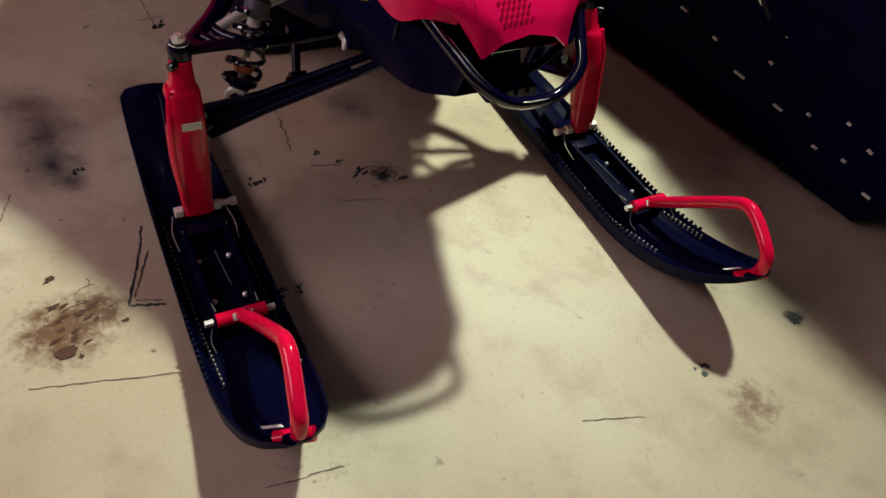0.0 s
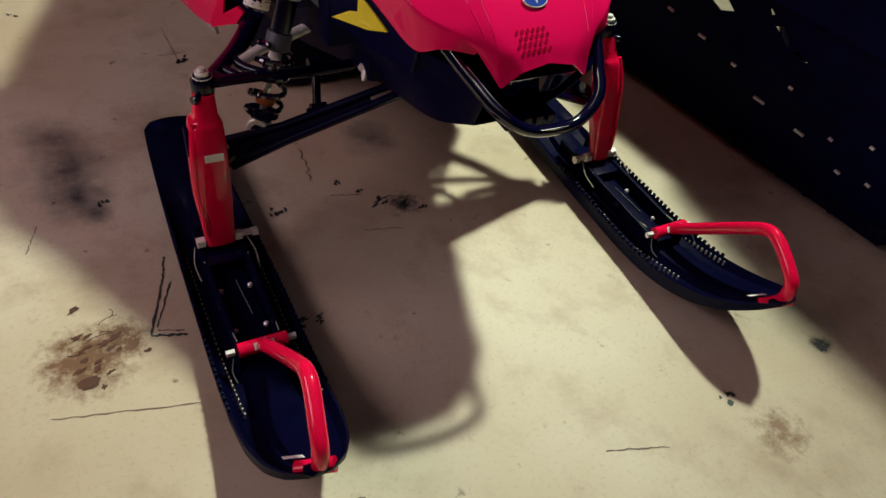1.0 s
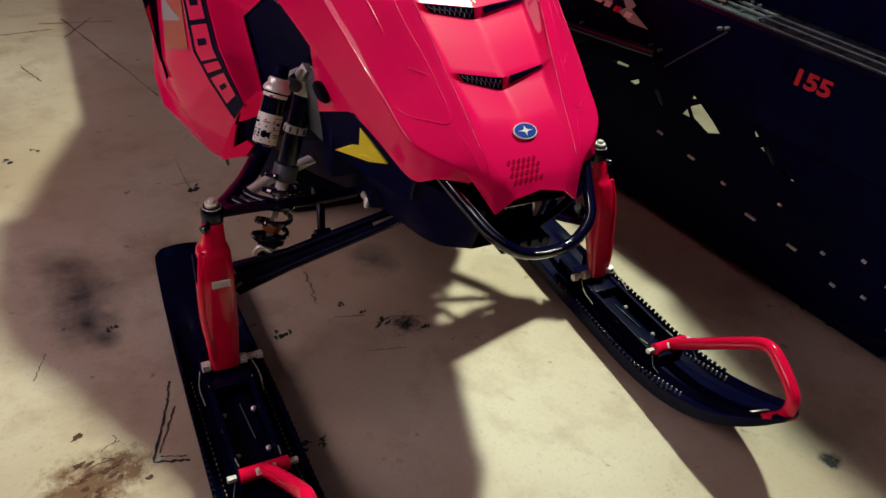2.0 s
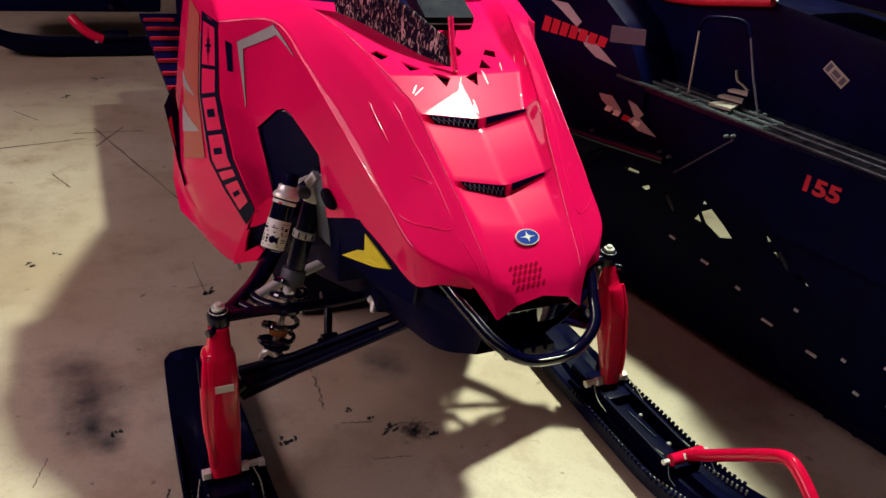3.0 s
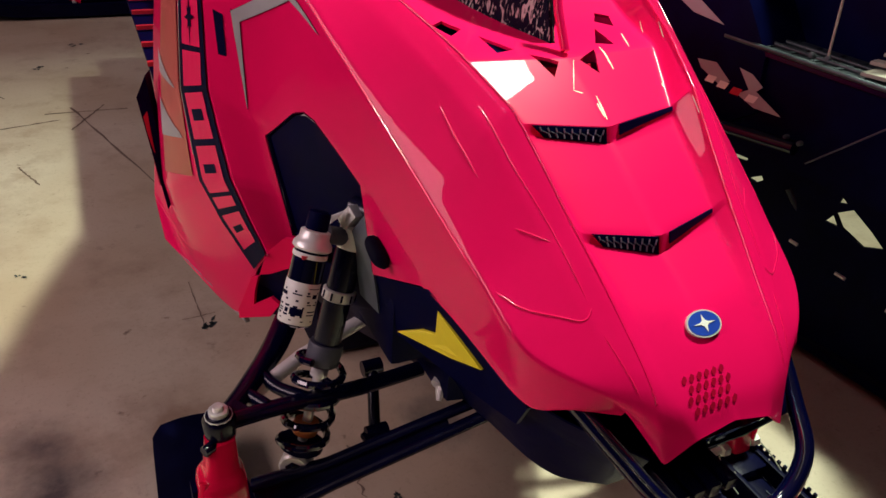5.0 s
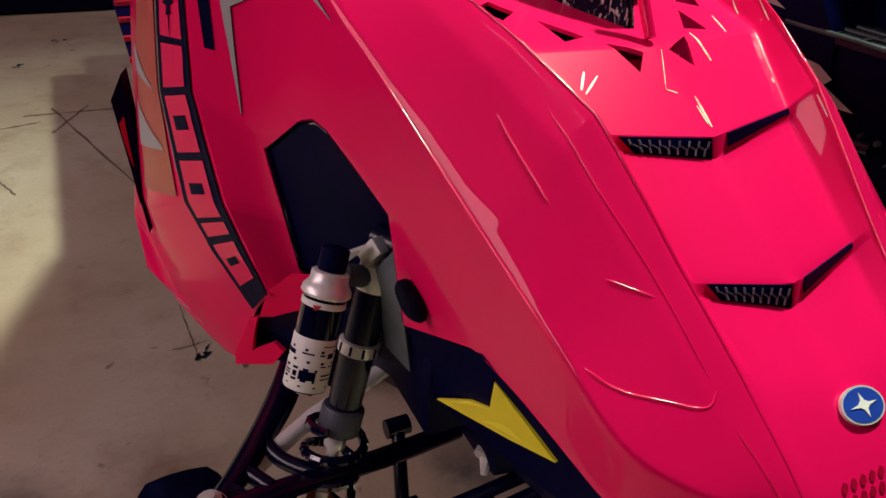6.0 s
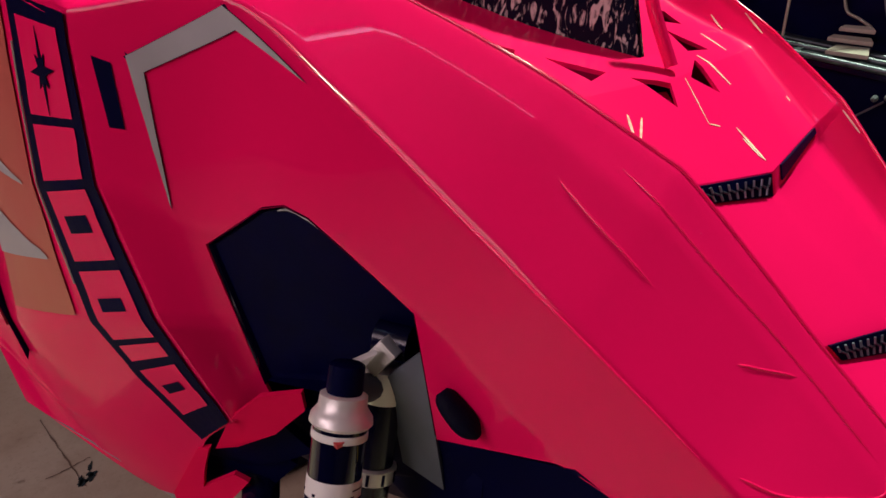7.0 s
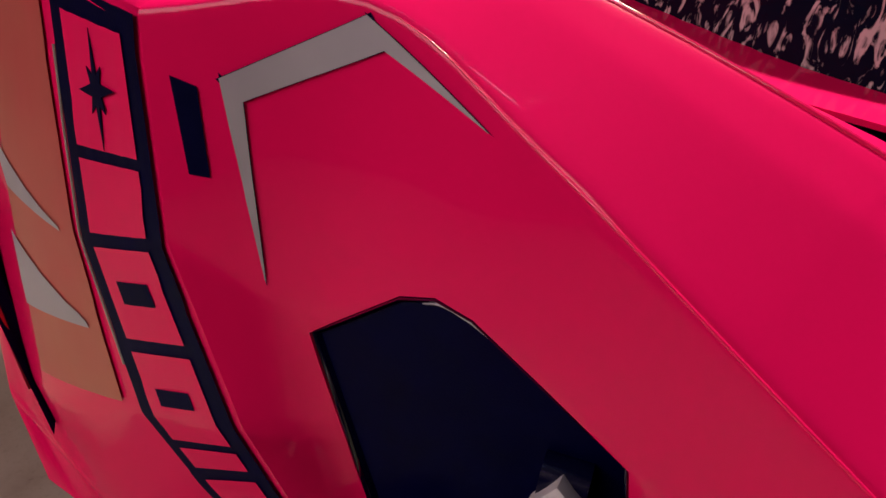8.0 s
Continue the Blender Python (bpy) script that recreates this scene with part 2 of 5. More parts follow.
def turned(a, b, profile, bm=None, sides=20):
    """A turned solid along a to b; profile: pairs of share of the way and radius."""
    a, b = Vector(a), Vector(b)
    bm = bm or bmesh.new()
    d = (b - a).normalized()
    u = d.orthogonal().normalized()
    w = d.cross(u)
    rings = [[bm.verts.new(a + (b - a) * s + (u * math.cos(q) + w * math.sin(q)) * r) for q in (2 * math.pi * k / sides for k in range(sides))] for s, r in profile]
    for x, y in zip(rings, rings[1:]):
        for s in range(sides):
            bm.faces.new((x[s], x[(s + 1) % sides], y[(s + 1) % sides], y[s]))
    bm.faces.new(rings[0][::-1])
    bm.faces.new(rings[-1])
    return fix(bm)


def coil(a, b, radius, wire, turns, bm=None, per=18):
    a, b = Vector(a), Vector(b)
    d = (b - a).normalized()
    u = d.orthogonal().normalized()
    w = d.cross(u)
    n = int(turns * per)
    return tube([a + (b - a) * (i / n) + (u * math.cos(2 * math.pi * i / per) + w * math.sin(2 * math.pi * i / per)) * radius for i in range(n + 1)], wire, bm, 8)


def prism(outline, depth, bm=None, bevel=0.0):
    """Outline of places in space, pushed along the vector depth."""
    bm = bm or bmesh.new()
    depth = Vector(depth)
    a = [bm.verts.new(Vector(p)) for p in outline]
    b = [bm.verts.new(Vector(p) + depth) for p in outline]
    n = len(a)
    faces = [bm.faces.new(a), bm.faces.new(b[::-1])] + [bm.faces.new((a[i], b[i], b[(i + 1) % n], a[(i + 1) % n])) for i in range(n)]
    fix(bm)
    if bevel:
        bmesh.ops.bevel(bm, geom=list({e for f in faces for e in f.edges}), offset=bevel, segments=2, affect="EDGES", profile=0.7)
    return bm


def loft(rails, n=6, edge=0.006, mirror=False, straight=()):
    """A shell through rails (lists of places of equal length): smooth along them, with softly rounded creases at each inner rail.
    mirror: joins the other half at x = 0, where the first rail lies; straight: stretches of the first two rails that do not bend."""
    lines = [smooth_path(r, n, straight=straight if k < 2 else ()) for k, r in enumerate(rails)]
    rows = []
    for k in range(len(lines[0])):
        col = [l[k] for l in lines]
        out = [col[0]]
        for i in range(1, len(col)):
            a, b = col[i - 1], col[i]
            ln = (b - a).length
            e = min(edge, ln * 0.3)
            d = (b - a) / max(ln, 1e-6)
            if i > 1 or mirror:
                out += [a + d * e, a + d * min(2.5 * e, ln * 0.45)]
            if i < len(col) - 1:
                nxt = (col[i + 1] - b)
                e2 = min(edge, nxt.length * 0.3)
                pa, pb = b - d * e, b + nxt.normalized() * e2
                out += [b - d * min(2.5 * e, ln * 0.45), pa, (pa + pb) * 0.25 + b * 0.5]
            else:
                out.append(b)
        rows.append(out)
    if mirror:
        rows = [[Vector((-p.x, p.y, p.z)) for p in r[:0:-1]] + r for r in rows]
    bm = bmesh.new()
    vs = [[bm.verts.new(p) for p in r] for r in rows]
    for a, b in zip(vs, vs[1:]):
        for i in range(len(a) - 1):
            bm.faces.new((a[i], a[i + 1], b[i + 1], b[i]))
    bmesh.ops.remove_doubles(bm, verts=bm.verts, dist=1e-5)
    fix(bm)
    return bm


def crisp(ob):
    """Keeps large faces flat and lets only the rounded edges shade softly."""
    mod = ob.modifiers.new("normals", "WEIGHTED_NORMAL")
    mod.weight, mod.keep_sharp = 60, True
    return ob


def shell(ob, thick):
    mod = ob.modifiers.new("thickness", "SOLIDIFY")
    mod.thickness, mod.offset = thick, -1
    return ob


def cut(ob, bms):
    """Cuts openings through a shell: each bmesh is a solid that is taken away; the result is kept as plain mesh."""
    tools = []
    for bm in bms:
        me = bpy.data.meshes.new("cutter")
        fix(bm)
        bm.to_mesh(me)
        bm.free()
        c = new("cutter", me)
        tools.append(c)
        mod = ob.modifiers.new("cut", "BOOLEAN")
        mod.operation, mod.object, mod.solver = "DIFFERENCE", c, "EXACT"
    dg = bpy.context.evaluated_depsgraph_get()
    done = bpy.data.meshes.new_from_object(ob.evaluated_get(dg))
    ob.modifiers.clear()
    old, name = ob.data, ob.data.name
    ob.data = done
    bpy.data.meshes.remove(old)
    done.name = name
    for c in tools:
        me = c.data
        bpy.data.objects.remove(c)
        bpy.data.meshes.remove(me)
    done.polygons.foreach_set("use_smooth", [True] * len(done.polygons))
    done.set_sharp_from_angle(angle=radians(38))
    return ob


def stick(name, target, quads, material, parent, label="", lift=0.0015, n=5, s=1, grow=1.0, push=0.0):
    """Film on a surface: each quad (four places) is split, laid onto the target and lifted a little."""
    bpy.context.view_layer.update()
    bm = bmesh.new()
    for quad in quads:
        a, b, c, d = [flip(p, s) for p in quad]
        mid = (a + b + c + d) / 4
        a, b, c, d = [mid + (p - mid) * grow for p in (a, b, c, d)]
        grid = []
        for i in range(n + 1):
            row = []
            for j in range(n + 1):
                p = a.lerp(b, i / n).lerp(d.lerp(c, i / n), j / n)
                ok, q, nrm, _ = target.closest_point_on_mesh(p + flip((-push, -push * 0.3, 0), s))
                row.append(bm.verts.new(q + nrm * lift))
            grid.append(row)
        for x, y in zip(grid, grid[1:]):
            for j in range(n):
                bm.faces.new((x[j], x[j + 1], y[j + 1], y[j]))
    bmesh.ops.remove_doubles(bm, verts=bm.verts, dist=2e-5)
    return part(name, fix(bm), material, parent, label)


def flip(p, s):
    return Vector((p[0] * s, p[1], p[2]))


# ---- the room ----
ROOM = (-4.5, -4.0, 5.5, 7.5, 5.2)
floor = tagged(part("floor", box((ROOM[0], ROOM[1], -0.15), (ROOM[2], ROOM[3], 0)), FLOOR, smooth=False), "worn cream-painted concrete garage floor with scuffs", "floor", kind="structure")
bm = bmesh.new()
for lo, hi in (((ROOM[0] - 0.2, ROOM[1] - 0.2, -0.15), (ROOM[0], -1.70, ROOM[4])), ((ROOM[0] - 0.2, 3.50, -0.15), (ROOM[0], ROOM[3] + 0.2, ROOM[4])), ((ROOM[0] - 0.2, -1.70, -0.15), (ROOM[0], 3.50, 2.2)), ((ROOM[0] - 0.2, -1.70, 4.2), (ROOM[0], 3.50, ROOM[4]))):
    box(lo, hi, 0, bm)
tagged(part("wall_west", bm, WALL, smooth=False), "dark board garage wall with an opening for the added fill window", "wall", kind="structure")
for nm, lo, hi in (
                   ("wall_east", (ROOM[2], ROOM[1] - 0.2, -0.15), (ROOM[2] + 0.2, ROOM[3] + 0.2, ROOM[4])),
                   ("wall_north", (ROOM[0], ROOM[3], -0.15), (ROOM[2], ROOM[3] + 0.2, ROOM[4])),
                   ("wall_south", (ROOM[0], ROOM[1] - 0.2, -0.15), (ROOM[2], ROOM[1], ROOM[4]))):
    tagged(part(nm, box(lo, hi), WALL, smooth=False), "dark board garage wall", "wall", kind="structure")
tagged(part("ceiling", box((ROOM[0], ROOM[1], ROOM[4]), (ROOM[2], ROOM[3], ROOM[4] + 0.15)), CEIL, smooth=False), "plain board garage ceiling", "ceiling", kind="structure")

# an unseen window added in the west wall; its light stands in for broad fill
window = new("fill_window")
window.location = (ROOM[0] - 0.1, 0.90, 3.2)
tagged(window, "unseen window band added round the west fill light", "window", kind="structure")
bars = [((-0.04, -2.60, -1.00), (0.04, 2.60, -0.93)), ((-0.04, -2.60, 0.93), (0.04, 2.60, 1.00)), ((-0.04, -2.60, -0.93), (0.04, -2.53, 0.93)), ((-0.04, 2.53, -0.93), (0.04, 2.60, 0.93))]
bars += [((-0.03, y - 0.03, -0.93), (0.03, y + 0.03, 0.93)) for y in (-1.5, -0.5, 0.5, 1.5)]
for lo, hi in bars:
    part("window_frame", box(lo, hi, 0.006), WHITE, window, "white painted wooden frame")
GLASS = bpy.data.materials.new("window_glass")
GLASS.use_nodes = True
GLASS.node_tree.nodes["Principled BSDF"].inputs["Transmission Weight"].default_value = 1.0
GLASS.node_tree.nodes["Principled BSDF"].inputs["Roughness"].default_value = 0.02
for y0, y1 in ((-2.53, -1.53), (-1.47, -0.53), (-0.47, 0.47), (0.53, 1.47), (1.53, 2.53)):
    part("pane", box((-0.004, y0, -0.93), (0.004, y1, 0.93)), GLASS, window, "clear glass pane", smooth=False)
# housing of the work lamp
for eye, aim in (((1.95, 1.20, 5.0), (-0.10, 0.30, 0)),):
    lamp = thing("work_lamp", "broad work lamp with a dark metal housing under the ceiling", "ceiling lamp")
    lamp.matrix_world = look(eye, aim)
    bm = bmesh.new()
    rings = [[bm.verts.new((x * a, y * b, z)) for x, y in ((-1, -1), (1, -1), (1, 1), (-1, 1))] for a, b, z in ((0.235, 0.330, -0.015), (0.245, 0.340, -0.015), (0.245, 0.340, 0.03), (0.15, 0.22, 0.10), (0.14, 0.21, 0.10), (0.228, 0.323, 0.028))]
    for a, b in zip(rings, rings[1:] + rings[:1]):
        for i in range(4):
            bm.faces.new((a[i], a[(i + 1) % 4], b[(i + 1) % 4], b[i]))
    box((-0.14, -0.21, 0.095), (0.14, 0.21, 0.11), 0.004, bm)
    part("housing", fix(bm), BLACK_STEEL, lamp, "dark sheet metal reflector")
    top = look(eye, aim).inverted() @ Vector((eye[0], eye[1], ROOM[4]))
    part("bracket", tube([(0, 0, 0.105), top], 0.012), BLACK_STEEL, lamp)
# an unseen tube lamp placed for glints on the hood; its blue tints the shadows
GLOW = bpy.data.materials.new("lamp_tube_glow")
GLOW.use_nodes = True
GLOW.node_tree.nodes["Principled BSDF"].inputs["Emission Color"].default_value = (0.42, 0.66, 1.0, 1)
GLOW.node_tree.nodes["Principled BSDF"].inputs["Emission Strength"].default_value = 16
tube_lamp = thing("tube_lamp", "unseen long tube lamp on the garage ceiling, blue to tint the shadows", "ceiling lamp", at=(-1.9, 0.45, 5.2))
part("housing", prism([(-0.07, -0.98, 0), (0.07, -0.98, 0), (0.045, -0.98, -0.07), (-0.045, -0.98, -0.07)], (0, 1.96, 0), bevel=0.008), WHITE, tube_lamp, "white sheet metal housing")
part("tube", tube([(0, -0.90, -0.105), (0, 0.90, -0.105)], 0.019), GLOW, tube_lamp, "glowing tube")
for y in (-0.93, 0.93):
    part("socket", box((-0.025, y - 0.03, -0.13), (0.025, y + 0.03, -0.065), 0.005), WHITE, tube_lamp)


# ---- the red snowmobile ----
sled = thing("snowmobile", "red and black snowmobile parked on the garage floor", "snowmobile", "parked snowmobiles")

SEAM = (-0.384, 0.354, 0.642)
# rails of the hood, centre to edge, nose to windshield
hood_centre = [(0, -0.309, 0.622), (0, -0.288, 0.648), (0, -0.215, 0.703), (0, -0.146, 0.732), (0, -0.139, 0.7535), (0, -0.072, 0.7885), (0, -0.019, 0.8150), (0, -0.012, 0.8345), (0, 0.092, 0.8865), (0, 0.200, 0.903), (0, 0.350, 0.930), (0, 0.46, 0.94)]
hood_inner = [(-0.052, -0.311, 0.612), (-0.066, -0.286, 0.646), (-0.078, -0.205, 0.708), (-0.093, -0.123, 0.751), (-0.094, -0.116, 0.7615), (-0.103, -0.060, 0.7955), (-0.111, 0.000, 0.8305), (-0.112, 0.008, 0.8425), (-0.149, 0.104, 0.8880), (-0.168, 0.205, 0.903), (-0.195, 0.340, 0.94), (-0.235, 0.47, 0.955)]
hood_ridge = [(-0.084, -0.307, 0.584), (-0.090, -0.280, 0.650), (-0.100, -0.200, 0.718), (-0.116, -0.100, 0.793), (-0.134, 0.000, 0.870), (-0.160, 0.090, 0.907), (-0.192, 0.210, 0.942), (-0.232, 0.340, 0.970), (-0.268, 0.47, 0.972)]
hood_crease = [(-0.112, -0.264, 0.632), (-0.140, -0.250, 0.654), (-0.195, -0.190, 0.676), (-0.215, -0.100, 0.723), (-0.233, 0.000, 0.774), (-0.250, 0.100, 0.824), (-0.271, 0.220, 0.884), (-0.300, 0.340, 0.936), (-0.388, 0.450, 0.912)]
hood_side = [(-0.114, -0.263, 0.629), (-0.161, -0.240, 0.632), (-0.187, -0.203, 0.612), (-0.213, -0.115, 0.640), (-0.235, -0.020, 0.664), (-0.263, 0.110, 0.728), (-0.296, 0.240, 0.775), (-0.335, 0.345, 0.735), (-0.397, 0.420, 0.765)]
hood_edge = [(-0.116, -0.262, 0.626), (-0.162, -0.238, 0.628), (-0.188, -0.201, 0.608), (-0.214, -0.113, 0.634), (-0.236, -0.018, 0.655), (-0.255, 0.098, 0.605), (-0.282, 0.220, 0.570), (-0.310, 0.290, 0.548), (-0.353, 0.289, 0.541)]


def along(rail, ys):
    """Places on a rail at the given distances along the sled."""
    p = smooth_path(rail, 8)
    out = []
    for y in ys:
        i = next(k for k in range(len(p) - 1) if p[k + 1].y >= y)
        out.append(p[i].lerp(p[i + 1], (y - p[i].y) / max(p[i + 1].y - p[i].y, 1e-6)))
    return out


def stepped(rail, ys):
    return rail[:3] + along(rail, ys) + rail[5:]


ridge_full, crease_full = stepped(hood_ridge, (-0.125, -0.118, -0.063, -0.008, -0.001)), stepped(hood_crease, (-0.125, -0.118, -0.070, -0.010, -0.004))
# a soft facet line between ridge and crease
swell = (0, 0.001, 0.003, 0.004, 0.004, 0.005, 0.005, 0.005, 0.004, 0.002, 0, 0)
hood_mid = [Vector(a).lerp(Vector(b), 0.30) + Vector((-0.3, -0.4, 0.85)) * k for a, b, k in zip(ridge_full, crease_full, swell)]
# the seam to the side panel swells a little
side_full, edge_full = stepped(hood_side, (-0.140, -0.132, -0.075, -0.020, -0.012)), stepped(hood_edge, (-0.140, -0.132, -0.070, -0.018, -0.010))
hood_flank = [Vector(a).lerp(Vector(b), 0.55) for a, b in zip(side_full, edge_full)]
hood_flank[-1] = Vector(SEAM)
hood_rails = [hood_centre, hood_inner, ridge_full, hood_mid, crease_full,
              side_full, hood_flank, edge_full]


def flattened(rail):
    """Two more places between the lip over the upper vents and the next station keep that terrace flat."""
    a, b = Vector(rail[7]), Vector(rail[8])
    return list(rail[:8]) + [a.lerp(b, 0.06), a.lerp(b, 0.90)] + list(rail[8:])


hood_rails = [flattened(r) for r in hood_rails]
hood = shell(part("hood", loft(hood_rails, edge=0.0045, mirror=True, straight=range(2, 10)), RED, sled, "glossy red plastic hood"), 0.004)

# side panels behind the hood
panel_rails = [
    [(-0.388, 0.450, 0.912), (-0.400, 0.590, 0.915), (-0.400, 0.740, 0.92), (-0.39, 0.90, 0.92)],
    [(-0.397, 0.420, 0.765), (-0.425, 0.530, 0.730), (-0.435, 0.660, 0.72), (-0.42, 0.90, 0.72)],
    [SEAM, (-0.420, 0.455, 0.600), (-0.458, 0.600, 0.52), (-0.45, 0.86, 0.50)],
    [(-0.369, 0.322, 0.592), (-0.397, 0.402, 0.548), (-0.436, 0.510, 0.435), (-0.474, 0.72, 0.446)],
    [(-0.353, 0.289, 0.541), (-0.362, 0.344, 0.478), (-0.380, 0.404, 0.355), (-0.473, 0.62, 0.402)],
]
for s in (1, -1):
    p = part("side_panel", loft([[flip(q, s) for q in r] for r in panel_rails], n=6), RED, sled, "red plastic side panel")
    crisp(shell(p, 0.004))

# belly pan
pan = [
    [(-0.100, -0.300, 0.590), (-0.185, -0.195, 0.612), (-0.228, -0.020, 0.655), (-0.248, 0.095, 0.600), (-0.29, 0.32, 0.52), (-0.33, 0.75, 0.50)],
    [(-0.085, -0.270, 0.530), (-0.170, -0.160, 0.560), (-0.215, 0.000, 0.575), (-0.235, 0.090, 0.540), (-0.28, 0.32, 0.45), (-0.33, 0.75, 0.45)],
    [(-0.060, -0.215, 0.445), (-0.105, -0.165, 0.430), (-0.120, 0.000, 0.390), (-0.150, 0.150, 0.37), (-0.22, 0.36, 0.34), (-0.33, 0.75, 0.36)],
    [(0, -0.215, 0.445), (0, -0.165, 0.425), (0, 0.000, 0.380), (0, 0.150, 0.36), (0, 0.36, 0.33), (0, 0.75, 0.34)],
]
crisp(shell(part("belly_pan", loft(pan[::-1], edge=0.003, mirror=True), BLACK, sled, "black plastic belly pan"), 0.004))

# bumper loop
loop = [(-0.150, -0.225, 0.622), (-0.125, -0.285, 0.590), (-0.100, -0.336, 0.562), (-0.055, -0.360, 0.536), (0, -0.366, 0.530)]
loop += [(-x, y, z) for x, y, z in loop[-2::-1]]
bumper = part("bumper", tube(smooth_path(loop, 5), 0.0105), BLACK_GLOSS, sled, "glossy black tube bumper with added highlight strips")
rod = smooth_path(loop, 5)
# thin metal strips added along the tube in place of its highlights
for lo, hi, push in ((1, 15, (-0.004, -0.004, 0.0088)), (3, 13, (0.0045, -0.0015, 0.0090)), (26, 35, (-0.0075, -0.004, 0.0060)), (17, 23, (0.0, -0.0072, 0.0072))):
    line = [p + Vector(push) for p in rod[lo:hi]]
    part("highlight_strip", tube(line, [0.0016 * min(1, 0.3 + min(k, len(line) - 1 - k) / 2) for k in range(len(line))], sides=8), GLINT_METAL, bumper, "added strip standing in for a highlight along the tube")


def ski(s):
    """A plastic ski with raised sides, keel, steel rub rails and a red grab loop; s: side."""
    ys = [0.475, 0.45, 0.30, 0.10, -0.10, -0.28, -0.40, -0.50, -0.57, -0.615, -0.64]
    zs = [0.060, 0.05, 0.033, 0.03, 0.03, 0.034, 0.055, 0.095, 0.140, 0.178, 0.20]
    ws = [0.050, 0.068, 0.078, 0.086, 0.091, 0.093, 0.092, 0.086, 0.072, 0.050, 0.02]
    lean = lambda y: -0.028 * max(0.0, -y - 0.1) ** 1.5  # both skis are steered a touch to one side
    prof = [(-1.0, 0.022), (-0.93, 0.026), (-0.80, 0.006), (-0.45, 0.002), (-0.36, 0.020), (-0.2, 0.024), (0.2, 0.024), (0.36, 0.020), (0.45, 0.002), (0.80, 0.006), (0.93, 0.026), (1.0, 0.022)]
    bm = bmesh.new()
    path = list(zip(smooth_path([(0, y, z) for y, z in zip(ys, zs)], 4), smooth_path([(w, 0, 0) for w in ws], 4)))
    rows = []
    for q, w in path:
        h = min(1, w.x / 0.09)
        solid = min(1, max(0, (q.y - 0.12) / 0.14))
        top = [bm.verts.new((s * 0.49 + lean(q.y) + u * w.x, q.y, q.z + (dz * (1 - solid) + (0.040 - 0.012 * u * u) * solid) * h)) for u, dz in prof]
        low = [bm.verts.new((s * 0.49 + lean(q.y) + u * w.x * 0.97, q.y, q.z - (0.012 if abs(u) > 0.5 else 0.022) * h)) for u, dz in prof]
        rows.append(top + low[::-1])
    for a, b in zip(rows, rows[1:]):
        for i in range(len(a)):
            bm.faces.new((a[i], a[(i + 1) % len(a)], b[(i + 1) % len(a)], b[i]))
    bm.faces.new(rows[0])
    bm.faces.new(rows[-1][::-1])
    body = part("ski", fix(bm), SKI, sled, "black plastic ski")
    part("keel", tube([(s * 0.49, 0.36, 0.016), (s * 0.49, 0.2, 0.006), (s * 0.49, -0.25, 0.006), (s * 0.49, -0.38, 0.024)], 0.006), STEEL, body, "steel wear bar")
    # grab loop
    c = s * 0.49
    g = [(c, -0.305, 0.104), (c + 0.004, -0.345, 0.138), (c + 0.009, -0.485, 0.262), (c + 0.009, -0.512, 0.281), (c + 0.007, -0.538, 0.284), (c - 0.004, -0.602, 0.256), (c - 0.007, -0.622, 0.238), (c - 0.008, -0.626, 0.205), (c - 0.006, -0.618, 0.182)]
    bm = tube(smooth_path(g, 5), 0.0140, sides=14)
    tube([(s * 0.49 - 0.046, -0.300, 0.098), (s * 0.49 + 0.046, -0.300, 0.098)], 0.014, bm)
    tube([(s * 0.49 - 0.038, -0.602, 0.168), (s * 0.49 + 0.016, -0.628, 0.190)], 0.013, bm)
    gl = part("grab_loop", bm, RED_METAL, body, "red painted ski loop")
    part("sticker", prism([(c - 0.018, -0.3135, 0.1035), (c + 0.020, -0.3135, 0.1035), (c + 0.020, -0.304, 0.1132), (c - 0.018, -0.304, 0.1132)], (0, -0.0008, 0.0008)), WHITE, gl, "small white sticker", smooth=False)
    part("tip_label", prism([(c - 0.052, -0.585, 0.178), (c - 0.022, -0.598, 0.186), (c - 0.024, -0.590, 0.182), (c - 0.053, -0.577, 0.174)], (0, -0.001, 0.002)), WHITE, body, "small white label", smooth=False)
    for x in (-0.06, 0.055):
        part("bolt", tube([(s * 0.49 + x - 0.008, -0.300, 0.098), (s * 0.49 + x + 0.008, -0.300, 0.098)], 0.007, None, 6), STEEL, body, "zinc bolt")
    for x in (-1, 1):
        rod = smooth_path([(c + x * 0.045, 0.012, 0.103), (c + x * 0.050, -0.03, 0.098), (c + x * 0.040, -0.065, 0.075), (c + x * 0.046, -0.16, 0.072), (c + x * 0.040, -0.27, 0.088)], 4)
        part("spring_rod", tube(rod[6:], 0.0013, sides=6), PALE, body, "thin bent steel rod")
    # thin bent rods beside the loop's cross bar and a clip wire at the pivot
    for x in (-1, 1):
        part("spring_rod", tube(smooth_path([(c + x * 0.056, -0.306, 0.092), (c + x * 0.064, -0.325, 0.074), (c + x * 0.061, -0.345, 0.066)], 4), 0.0010, sides=6), LIP, body, "thin bent steel rod")
        part("spring_rod", tube(smooth_path([(c + x * 0.054, -0.010, 0.096), (c + x * 0.063, -0.040, 0.080), (c + x * 0.060, -0.080, 0.066)], 4), 0.0013, sides=6), PALE, body, "thin bent steel rod")
    part("saddle", box((c - 0.040, -0.055, 0.050), (c + 0.040, 0.060, 0.080), 0.008), BLACK_STEEL, body, "black steel ski saddle")
    # saddle ribs and rows of rivet dimples
    for x in (-0.042, 0.042):
        part("rib", box((s * 0.49 + x - 0.005, -0.31, 0.045), (s * 0.49 + x + 0.005, 0.10, 0.085), 0.003), SKI, body)
